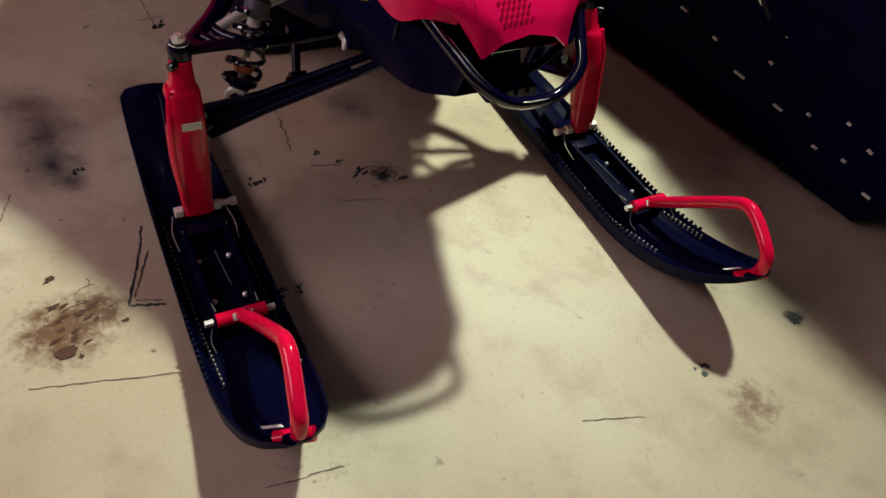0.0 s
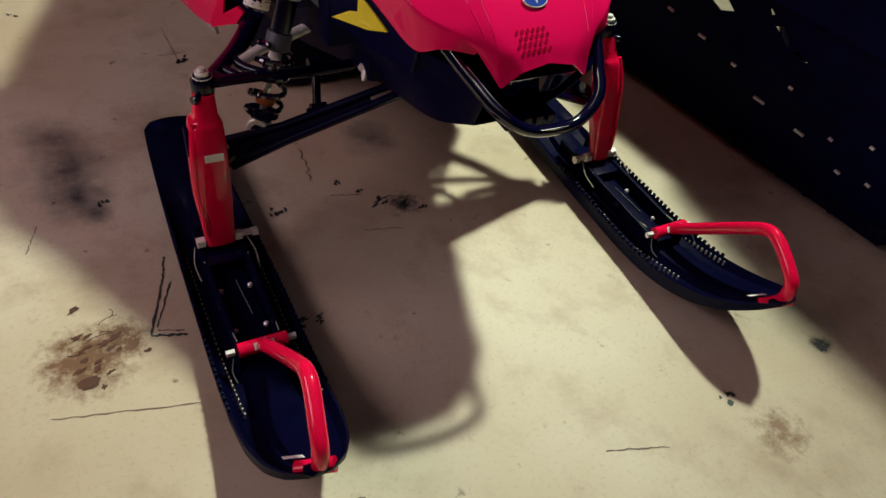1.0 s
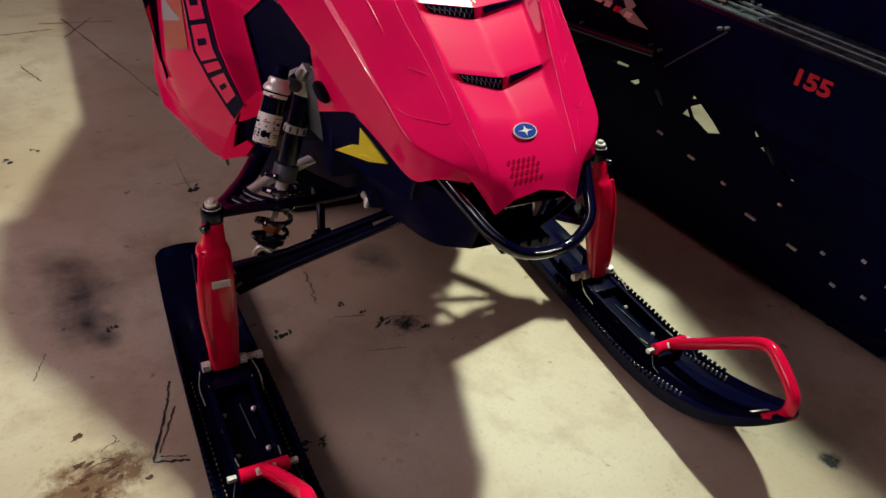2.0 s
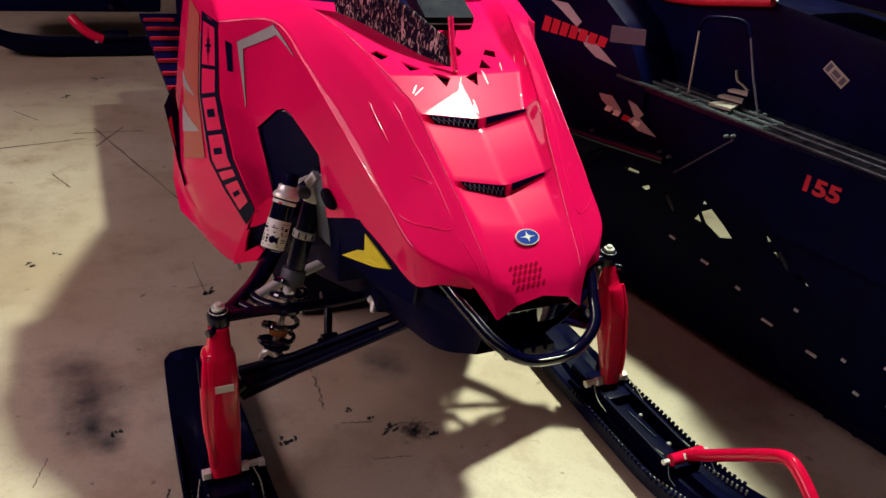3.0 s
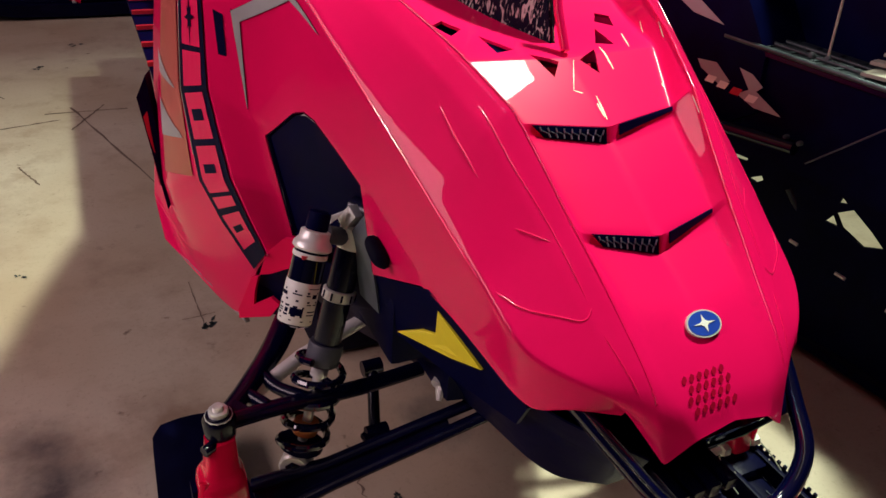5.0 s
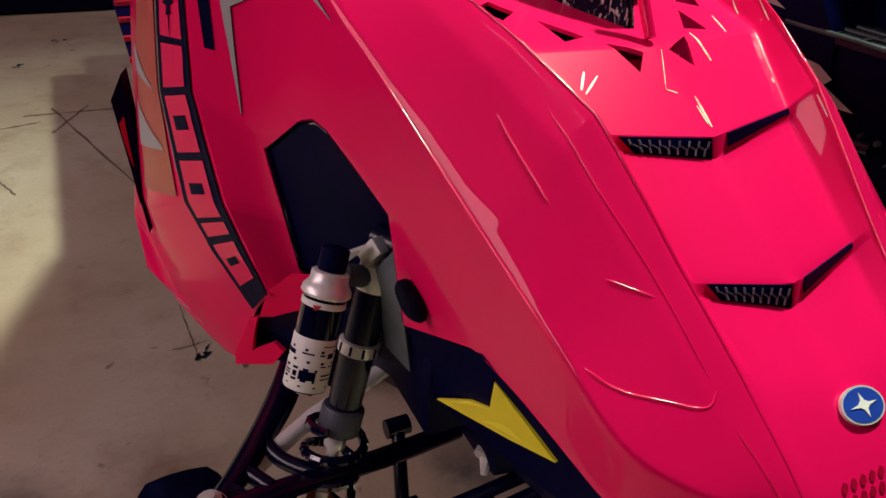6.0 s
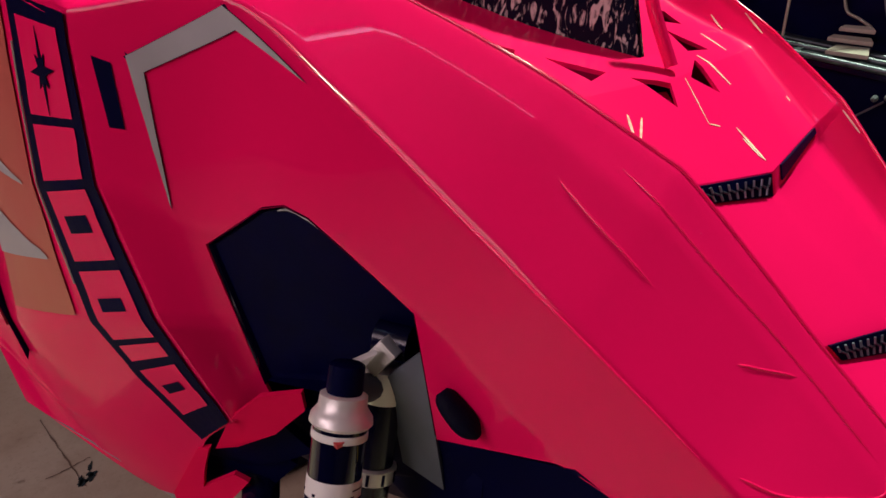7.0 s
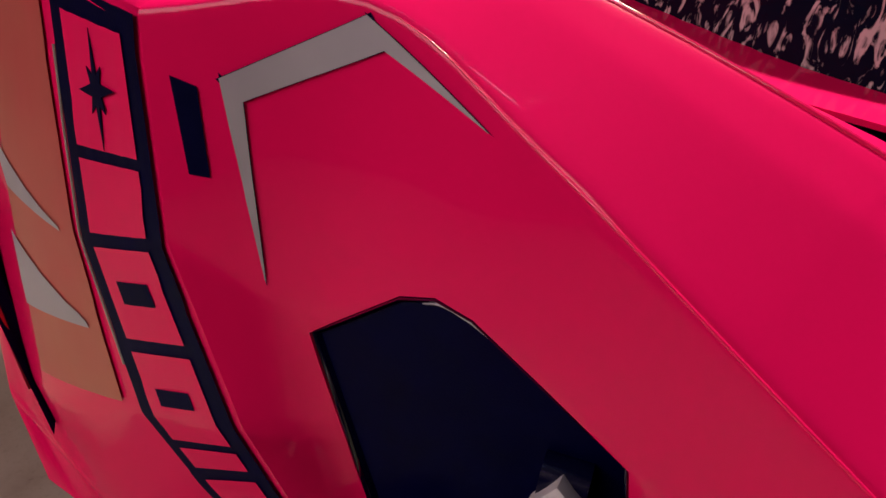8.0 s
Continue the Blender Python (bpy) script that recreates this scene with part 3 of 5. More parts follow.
    dots = bmesh.new()
    for i in range(34):
        y = 0.02 - i * 0.0135
        for x in (-0.070, 0.070):
            box((s * 0.49 + x - 0.0013, y - 0.002, 0.034 + max(0, -y - 0.27) * 0.25), (s * 0.49 + x + 0.0013, y + 0.002, 0.040 + max(0, -y - 0.27) * 0.3), 0, dots)
    tagged(part("tread_strip", dots, PALE, body, "worn tooth marks along the ski"), kind="stuff")
    teeth = bmesh.new()
    for i in range(30):
        y = 0.03 - i * 0.0150
        k = next(j for j in range(len(path) - 1) if path[j + 1][0].y <= y)
        q, w = path[k]
        for x in (-1, 1):
            px = c + lean(y) + x * w.x * 0.965
            box((px - 0.003, y - 0.0036, q.z + 0.020), (px + 0.003, y + 0.0036, q.z + 0.0325), 0.0012, teeth)
    tagged(part("rim_teeth", teeth, SKI, body, "small moulded teeth along the rim"), kind="stuff")
    for x, y in ((-0.030, -0.11), (0.030, -0.11), (-0.030, -0.22), (0.030, -0.22)):
        part("screw", turned((c + x, y, 0.050), (c + x, y, 0.060), [(0, 0.006), (0.7, 0.006), (1, 0.003)], sides=8), STEEL, body, "zinc screw head")
    part("centre_groove", tube([(c + 0.006, -0.09, 0.0575), (c + 0.012, -0.19, 0.0575)], 0.0013, sides=6), LIP, body, "thin bright line")
    return body


def suspension(s):
    f = lambda *p: flip(p, s)
    # spindle
    ring = [(math.copysign(abs(math.cos(q)) ** 0.55, math.cos(q)), math.copysign(abs(math.sin(q)) ** 0.55, math.sin(q))) for q in (2 * math.pi * (k + 0.5) / 20 for k in range(20))]
    bm = bmesh.new()
    path = [(-0.478, 0.083, 0.398), (-0.481, 0.072, 0.356), (-0.483, 0.068, 0.344), (-0.487, 0.052, 0.285), (-0.490, 0.032, 0.208), (-0.490, 0.012, 0.145), (-0.490, -0.004, 0.095)]
    wide = [0.020, 0.024, 0.032, 0.0370, 0.0375, 0.033, 0.030]
    deep = [0.017, 0.025, 0.031, 0.0335, 0.030, 0.022, 0.016]
    rows = []
    pts = smooth_path([f(*p) for p in path], 4)
    slim = 1.0 if s == 1 else 0.80
    ws, ds = smooth_path([(w * slim, 0, 0) for w in wide], 4), smooth_path([(d, 0, 0) for d in deep], 4)
    for q, w, d in zip(pts, ws, ds):
        rows.append([bm.verts.new(q + Vector((w.x * a, d.x * b, 0))) for a, b in ring])
    for a, b in zip(rows, rows[1:]):
        for i in range(20):
            bm.faces.new((a[i], a[(i + 1) % 20], b[(i + 1) % 20], b[i]))
    bm.faces.new(rows[0])
    bm.faces.new(rows[-1][::-1])
    sp = part("spindle", fix(bm), RED_METAL, sled, "red forged steering spindle")
    bm = tube([f(-0.535, 0.0, 0.098), f(-0.425, 0.0, 0.098)], 0.008, sides=6)
    for x0, x1, r in ((-0.538, -0.522, 0.0125), (-0.460, -0.446, 0.0125), (-0.424, -0.412, 0.0105)):
        tube([f(x0, -0.004, 0.100), f(x1, -0.004, 0.100)], r, bm, 6)
    part("bolt", bm, NUT, sp, "zinc pivot bolt with nuts")
    if s == 1:
        part("sticker", prism([f(-0.500, 0.0165, 0.300), f(-0.464, 0.0165, 0.300), f(-0.464, 0.0135, 0.286), f(-0.500, 0.0135, 0.286)], (0, 0.002, 0)), WHITE, sp, "small white sticker", smooth=False)
    # black blocks stand in for the shade inside the spindle's cast recesses
    for z0, z1 in ((0.335, 0.285), (0.262, 0.225), (0.205, 0.165)):
        y0, y1 = 0.03 + (z0 - 0.2) * 0.28, 0.03 + (z1 - 0.2) * 0.28
        part("recess_shade", prism([f(-0.5245, y0 - 0.012, z0), f(-0.5245, y0 + 0.012, z0), f(-0.5255, y1 + 0.012, z1), f(-0.5255, y1 - 0.012, z1)], f(0.012, 0, 0), bevel=0.002), BLACK, sp, "black block painting the shade of a cast recess")
    fl = [f(-0.507, 0.052, 0.352), f(-0.517, 0.028, 0.290), f(-0.5200, 0.012, 0.215), f(-0.5165, -0.006, 0.150), f(-0.514, -0.010, 0.118)]
    part("flange", tube(smooth_path(fl, 4), 0.0075, sides=10, flat=0.7), RED_METAL, sp, "red raised flange")
    # upper arm
    ball = (-0.475, 0.092, 0.412)
    bm = turned(f(-0.475, 0.092, 0.388), f(-0.475, 0.092, 0.432), [(0, 0.014), (0.1, 0.021), (0.75, 0.023), (0.9, 0.019), (1, 0.017)])
    tube(smooth_path([f(*ball), f(-0.418, 0.165, 0.404), f(-0.357, 0.252, 0.396), f(-0.30, 0.34, 0.415)], 4), [0.016, 0.0155, 0.015, 0.0155, 0.0165, 0.0175, 0.0185, 0.020, 0.021, 0.021, 0.021, 0.021, 0.021], bm, flat=0.7)
    tube(smooth_path([f(*ball), f(-0.38, 0.105, 0.404), f(-0.27, 0.115, 0.392), f(-0.16, 0.13, 0.385)], 4), 0.0155, bm, flat=0.7)
    tube([f(-0.428, 0.150, 0.404), f(-0.405, 0.106, 0.408)], 0.010, bm)
    tube(smooth_path([f(-0.398, 0.196, 0.400), f(-0.382, 0.150, 0.400), f(-0.350, 0.112, 0.402)], 4), 0.010, bm)
    prism([f(-0.470, 0.095, 0.406), f(-0.448, 0.126, 0.408), f(-0.428, 0.100, 0.406)], (0, 0, 0.012), bm)
    up = part("upper_arm", bm, BLACK_STEEL, sled, "black forged upper suspension arm")
    part("ball_joint", turned(f(-0.475, 0.092, 0.428), f(-0.475, 0.092, 0.446), [(0, 0.019), (0.12, 0.019), (0.14, 0.0135), (0.6, 0.0135), (0.62, 0.008), (1, 0.007)], sides=12), STEEL, up, "steel ball joint nut on a washer")
    part("grease_boot", turned(f(-0.475, 0.092, 0.372), f(-0.475, 0.092, 0.392), [(0, 0.010), (0.3, 0.017), (0.6, 0.012), (1, 0.018)], sides=16), STEEL, up, "bare steel joint collar")
    part("side_bolt", turned(f(-0.502, 0.066, 0.394), f(-0.486, 0.074, 0.394), [(0, 0.008), (0.8, 0.0085), (1, 0.006)], sides=10), BLACK_STEEL, up, "black bolt head")
    # lower arm
    bm = tube([f(-0.440, 0.062, 0.232), f(-0.33, 0.046, 0.282), f(-0.10, 0.002, 0.385)], [0.015, 0.012, 0.012], flat=0.75)
    tube([f(-0.436, 0.100, 0.266), f(-0.33, 0.070, 0.302), f(-0.11, 0.026, 0.392)], [0.014, 0.011, 0.011], bm, flat=0.75)
    prism([f(-0.440, 0.064, 0.234), f(-0.33, 0.048, 0.282), f(-0.16, 0.015, 0.358), f(-0.16, 0.030, 0.364), f(-0.33, 0.068, 0.298), f(-0.436, 0.098, 0.262)], (0.002, 0.002, 0.006), bm)
    tube([f(-0.440, 0.080, 0.248), f(-0.478, 0.062, 0.232)], [0.026, 0.015], bm)
    part("lower_arm", bm, BLACK_STEEL, sled, "black steel lower suspension arm")
    # tie rod and sway bar link
    part("tie_rod", tube([f(-0.472, 0.135, 0.375), f(-0.33, 0.20, 0.405), f(-0.12, 0.26, 0.44)], 0.0115), ALU, sled, "bare aluminium tie rod")
    bm = tube([f(-0.222, 0.175, 0.366), f(-0.245, 0.10, 0.315)], 0.0095)
    turned(f(-0.262, 0.09, 0.315), f(-0.228, 0.09, 0.315), [(0, 0.013), (1, 0.013)], bm)
    turned(f(-0.238, 0.178, 0.368), f(-0.206, 0.178, 0.368), [(0, 0.013), (1, 0.013)], bm)
    turned(f(-0.268, 0.086, 0.312), f(-0.262, 0.088, 0.313), [(0, 0.009), (1, 0.009)], bm, 6)
    part("sway_bar_link", bm, BLACK_STEEL, sled)
    # shock
    a, b = f(-0.247, 0.178, 0.660), f(-0.372, 0.100, 0.276)
    at = lambda t: a.lerp(b, t)
    sh = part("shock", turned(at(0.10), at(0.50), [(0, 0.017), (0.02, 0.0200), (0.95, 0.0200), (1, 0.018)]), BLACK_STEEL, sled, "black coil-over shock")
    part("shock_cap", turned(at(0.055), at(0.135), [(0, 0.016), (0.1, 0.0210), (0.9, 0.0218), (1, 0.0205)]), ALU, sh, "bare aluminium shock cap")
    part("top_block", box((-0.010, -0.010, -0.014), (0.010, 0.010, 0.017), 0.002, turn=pose(0, 0, 0, 34, 12, 24)), NUT, sh, "bare aluminium shock mount block").location = at(-0.005) + f(-0.016, -0.010, -0.006)
    part("top_arm", prism([at(0.02) + f(-0.030, -0.006, 0.008), at(0.02) + f(-0.024, -0.012, 0.020), at(0.02) + f(-0.046, 0.010, 0.000), at(0.05) + f(-0.050, 0.006, -0.004)], f(-0.004, -0.010, 0.003), bevel=0.002), ALU, sh, "bare aluminium mount arm")
    part("top_eye", turned(at(0.0) + f(-0.004, 0.012, 0), at(0.0) + f(0.012, -0.016, 0), [(0, 0.017), (1, 0.017)]), BLACK_STEEL, sh)
    part("bridge", tube([at(0.10), f(-0.300, 0.162, 0.640)], 0.013), SEAT_GREY, sh, "slate bridge to the reservoir")
    part("clamp", turned(at(0.285), at(0.325), [(0, 0.0215), (0.1, 0.0240), (0.9, 0.0240), (1, 0.0215)]), STEEL, sh, "steel adjuster collar")
    axis = (b - a).normalized()
    u0 = axis.orthogonal().normalized()
    v0 = axis.cross(u0)
    notches = bmesh.new()
    for k in range(10):
        g = 2 * math.pi * k / 10
        way = u0 * math.cos(g) + v0 * math.sin(g)
        tube([at(0.292) + way * 0.0238, at(0.318) + way * 0.0238], 0.0016, notches, 6)
    tagged(part("collar_notch", notches, BLACK, sh, "dark notches round the adjuster collar"), kind="stuff")
    part("seal_head", turned(at(0.49), at(0.575), [(0, 0.024), (0.08, 0.0255), (0.9, 0.0250), (1, 0.021)]), SEAT_GREY, sh, "slate spring seat")
    part("rod", turned(at(0.58), at(0.90), [(0, 0.013), (0.12, 0.013), (0.13, 0.0075), (1, 0.0075)]), STEEL, sh, "polished damper rod")
    part("bump_stop", turned(at(0.80), at(0.85), [(0, 0.018), (0.5, 0.021), (1, 0.018)]), AMBER, sh, "orange rubber bump stop")
    part("spring_seat", turned(at(0.88), at(0.95), [(0, 0.033), (0.4, 0.033), (0.6, 0.022), (1, 0.018)]), BLACK, sh)
    part("spring", coil(at(0.545), at(0.90), 0.0345, 0.0060, 4.3), BLACK_GLOSS, sh, "black coil spring")
    fwd = f(-0.5, -0.8, 0.1).normalized()
    bm = turned(at(0.97) - fwd * 0.016, at(0.97) + fwd * 0.018, [(0, 0.021), (0.1, 0.024), (0.9, 0.024), (1, 0.021)])
    turned(at(0.91), at(0.97), [(0, 0.015), (1, 0.015)], bm)
    eye = part("shock_eye", bm, ALU, sh, "bare aluminium shock eye")
    part("eye_bolt", turned(at(0.97) + fwd * 0.012, at(0.97) + fwd * 0.022, [(0, 0.013), (0.8, 0.013), (1, 0.009)], sides=6), BLACK_STEEL, eye, "black bolt head")
    r0, r1 = f(-0.315, 0.150, 0.668), f(-0.372, 0.105, 0.515)
    rt = lambda t: r0.lerp(r1, t)
    res = part("reservoir", turned(rt(0.16), rt(0.84), [(0, 0.020), (0.03, 0.0228), (0.97, 0.0228), (1, 0.018)], sides=28), BLACK_GLOSS, sh, "glossy black shock reservoir")
    return sh, rt


for s in (1, -1):
    ski(-s)
    suspension(s)


# ---- openings and trim of the hood ----
def hex_outline(s):
    pts = [(-0.3340, 0.344, 0.713), (-0.310, 0.282, 0.770), (-0.3015, 0.258, 0.780), (-0.294, 0.232, 0.777), (-0.2645, 0.125, 0.728), (-0.2545, 0.100, 0.606), (-0.252, 0.115, 0.50), (-0.300, 0.270, 0.50), (-0.313, 0.294, 0.564)]
    return [flip(p, s) for p in pts]


cuts = []
for s in (1, -1):
    away = flip((-0.93, -0.35, 0.08), s)
    cuts.append(prism([p + away * 0.04 for p in hex_outline(s)], -away * 0.075))
    for tri in ([(-0.141, 0.205), (-0.123, 0.215), (-0.106, 0.190), (-0.128, 0.173)], [(-0.092, 0.168), (-0.063, 0.123), (-0.090, 0.117)], [(-0.050, 0.107), (-0.016, 0.088), (-0.034, 0.066)]):
        cuts.append(prism([flip((x, y, 0.85), s) for x, y in tri], (0, 0, 0.15)))
cut(hood, cuts)
crisp(hood)
# the foremost holes are shallow pockets; their red floor is darkened for shade
for s in (1, -1):
    part("pocket_floor", prism([flip(p, s) for p in ((-0.044, 0.100, 0.874), (-0.010, 0.094, 0.874), (-0.026, 0.058, 0.858))], (0, 0, -0.002)), NOSE_DARK, sled, "red pocket floor with its shade put into a darker red")
# dark duct box under the openings
part("duct", box((-0.16, 0.03, 0.78), (0.16, 0.24, 0.825), 0.01), BLACK, sled, "black air duct under the hood")

for s in (1, -1):
    away = flip((-0.93, -0.35, 0.08), s).normalized()
    o = [p for i, p in enumerate(hex_outline(s)) if i not in (6, 7)]
    mid = sum(o, Vector()) / len(o)
    bm = bmesh.new()
    rings = []
    # the panel lies flush at the back and falls away behind the shock
    fall = (0.004, 0.004, 0.007, 0.007, 0.030, 0.065, 0.008)
    for shrink, sink in ((0.957, 0.3), (0.945, 1.0), (0.90, 1.1)):
        rings.append([bm.verts.new(mid + (p - mid) * shrink - away * sink * k) for p, k in zip(o, fall)])
    for a, b in zip(rings, rings[1:]):
        for i in range(len(o)):
            bm.faces.new((a[i], a[(i + 1) % len(o)], b[(i + 1) % len(o)], b[i]))
    hub = bm.verts.new(mid - away * 0.012)
    for i in range(len(o)):
        bm.faces.new((rings[-1][i], rings[-1][(i + 1) % len(o)], hub))
    sv = part("side_vent", fix(bm), BLACK, sled, "black six-sided vent panel")
    bm = bmesh.new()
    rings = []
    for shrink, sink in ((0.992, 0.028), (0.992, 0.001), (0.985, -0.0006), (0.972, 0.0010), (0.955, 0.0060), (0.952, 0.014)):
        rings.append([bm.verts.new(mid + (p - mid) * shrink - away * sink) for p in o])
    for a, b in zip(rings, rings[1:]):
        for i in range(len(o)):
            if i != 5:
                bm.faces.new((a[i], a[(i + 1) % len(o)], b[(i + 1) % len(o)], b[i]))
    part("vent_rim", fix(bm), BLACK_GLOSS, sv, "bevelled glossy rim")
    # a grey tube draws the highlight of the bevel in its colour
    edge = [mid + (p - mid) * 0.935 - away * k for p, k in zip(o[1:5], (0.003, 0.004, 0.004, 0.016))]
    edge[0] = edge[0].lerp(edge[1], 0.55)
    part("vent_highlight", tube(smooth_path(edge, 4, straight=(2,)), [0.0005, 0.0009, 0.0012, 0.0014, 0.0014, 0.0014, 0.0014, 0.0014, 0.0013, 0.0012, 0.0010, 0.0008, 0.0005], sides=8), GREY, sv, "thin grey line painting the highlight along the vent bevel")



def vents(k):
    """Grilles in the step of the hood at station k: a mesh of short bars over a dark backing on one side, a plain dark slit on the other."""
    c0, c1, i0, i1 = Vector(hood_centre[k]), Vector(hood_centre[k + 1]), Vector(hood_inner[k]), Vector(hood_inner[k + 1])
    fwd = Vector((0, -0.0016, 0.0004))
    for s in (1, -1):
        a, b = (0.03, 0.89) if s == 1 else (0.16, 1.0)
        t0, t1 = c1.lerp(i1, a), c1.lerp(i1, b)
        b0, b1 = c0.lerp(i0, a), c0.lerp(i0, b - (0.12 if s == 1 else 0))
        if s == -1:
            b0, b1 = b0.lerp(t0, 0.30), b1.lerp(t1, 0.62)
        t0, t1, b0, b1 = [flip(p, s) + fwd for p in (t0.lerp(b0, 0.06), t1.lerp(b1, 0.06), b0, b1)]
        gr = part("grille", prism([t0, t1, b1, b0], (0, 0.004, -0.001)), BLACK, sled, "black honeycomb vent grille in the hood" if s == 1 else "black slit vent in the hood")
        if s == -1:
            continue
        spot = lambda e, f: t0.lerp(t1, e).lerp(b0.lerp(b1, e), f) + fwd * 0.6
        bars, links = bmesh.new(), bmesh.new()
        for j in range(9):
            e = (j + 0.5) / 9
            for f0, f1, sh in ((0.14, 0.44, 0.0), (0.58, 0.90, 0.055)):
                if e + sh < 0.97:
                    tube([spot(e + sh - 0.012, f0), spot(e + sh + 0.012, f1)], 0.0010, bars, 6)
            if e + 0.055 < 0.97:
                tube([spot(e + 0.006, 0.44), spot(e + 0.049, 0.58)], 0.0009, links, 5)
                tube([spot(e + 0.061, 0.58), spot(min(0.97, e + 0.105), 0.44)], 0.0009, links, 5)
        part("wire", bars, MESH_BAR, gr, "short pale bars of the mesh")
        part("wire", links, WIRE, gr, "thin dark links of the mesh")


vents(3)
vents(6)


def on_hood(x, y):
    bpy.context.view_layer.update()
    ok, q, n, _ = hood.ray_cast(Vector((x, y, 1.3)), Vector((0, 0, -1)))
    return q, n


# emblem
bm = bmesh.new()
q, n = on_hood(0.0, -0.231)
along = Vector((0, 1, 0)) - n * n.y
along.normalize()


def oval(rx, ry, lift, thick, count=28, k=None):
    pts = []
    for i in range(count):
        a = 2 * math.pi * i / count
        r = (1 if k is None or i % (count // 4) == 0 else k)
        pts.append(q + Vector((math.cos(a) * rx * r, 0, 0)) + along * math.sin(a) * ry * r + n * lift)
    return prism(pts, n * thick)


em = part("emblem", oval(0.0235, 0.0158, 0.0005, 0.003), STEEL, sled, "oval chrome-rimmed blue emblem")
part("emblem_field", oval(0.0212, 0.0140, 0.003, 0.001), BLUE, em, "blue enamel field")
part("emblem_mark", oval(0.015, 0.010, 0.0042, 0.0008, 16, 0.36), WHITE, em, "white star shape")
# rows of slots on the nose: thin cells with the slots' shade in their colour
bm = bmesh.new()
for r in range(4):
    for c in range(6):
        x, y = -0.050 + c * 0.0100 + (0.005 if r % 2 else 0), -0.271 - r * 0.0080
        q2, n2 = on_hood(x, y)
        u2 = (Vector((0, 1, 0)) - n2 * n2.y).normalized()
        r2 = Vector((1, 0, 0))
        prism([q2 + r2 * a + u2 * b + n2 * 0.0004 for a, b in ((-0.0036, -0.0028), (-0.001, -0.0046), (0.0028, -0.001), (0.0036, 0.0028), (0.001, 0.0046), (-0.0028, 0.001))], n2 * 0.0006, bm)
tagged(part("nose_grid", bm, NOSE_DARK, sled, "rows of thin dark red cells painting shaded air slots"), kind="stuff")



def style_rib(points, radius, s):
    """A thin raised line moulded into the hood."""
    path = [p for p in smooth_path([(x, y, 0) for x, y in points], 8)]
    line = []
    for p in path:
        q2, n2 = on_hood(p.x * s, p.y)
        if q2 is not None:
            line.append(q2 - n2 * radius * 0.35)
    part("style_rib", tube(line, [radius * min(1, 0.25 + min(i, len(line) - 1 - i) / 3) for i in range(len(line))], sides=10), RED_EDGE, sled)


# pale cream slivers laid on the red plastic
for p, q, w in (((0.0613, 0.1119), (0.0585, 0.0710), 0.0030), ((0.0085, 0.0320), (0.0042, -0.0020), 0.0030), ((0.0033, 0.0217), (0.0022, 0.0010), 0.0020), ((-0.0941, 0.0748), (-0.1080, 0.0560), 0.0028), ((-0.0825, 0.0686), (-0.1060, 0.0510), 0.0022),
                ((0.0060, 0.0880), (-0.0185, 0.0435), 0.0009), ((-0.0185, 0.0435), (-0.0085, 0.0380), 0.0014), ((0.1673, 0.1272), (0.1571, 0.0992), 0.0009), ((0.1656, 0.1633), (0.1570, 0.1421), 0.0010), ((0.1227, 0.1467), (0.1082, 0.1084), 0.0024), ((0.1290, -0.0063), (0.1257, -0.0281), 0.0009), ((0.1210, 0.0440), (0.1180, 0.0385), 0.0030)):
    across = Vector((p[1] - q[1], q[0] - p[0], 0)).normalized()
    bm = bmesh.new()
    rows = []
    for k in range(7):
        f = k / 6
        c, half = Vector((*p, 0)).lerp(Vector((*q, 0)), f), w * (0.25 + 0.75 * math.sin(math.pi * (0.12 + 0.76 * f))) / 2
        row = []
        for e in (-1, 1):
            at_, nrm = on_hood(c.x + across.x * half * e, c.y + across.y * half * e)
            row.append(bm.verts.new(at_ + nrm * 0.0005))
        rows.append(row)
    for a, b in zip(rows, rows[1:]):
        bm.faces.new((a[0], a[1], b[1], b[0]))
    part("sliver", fix(bm), PALE_SLIVER, sled, "pale cream sliver on the plastic")

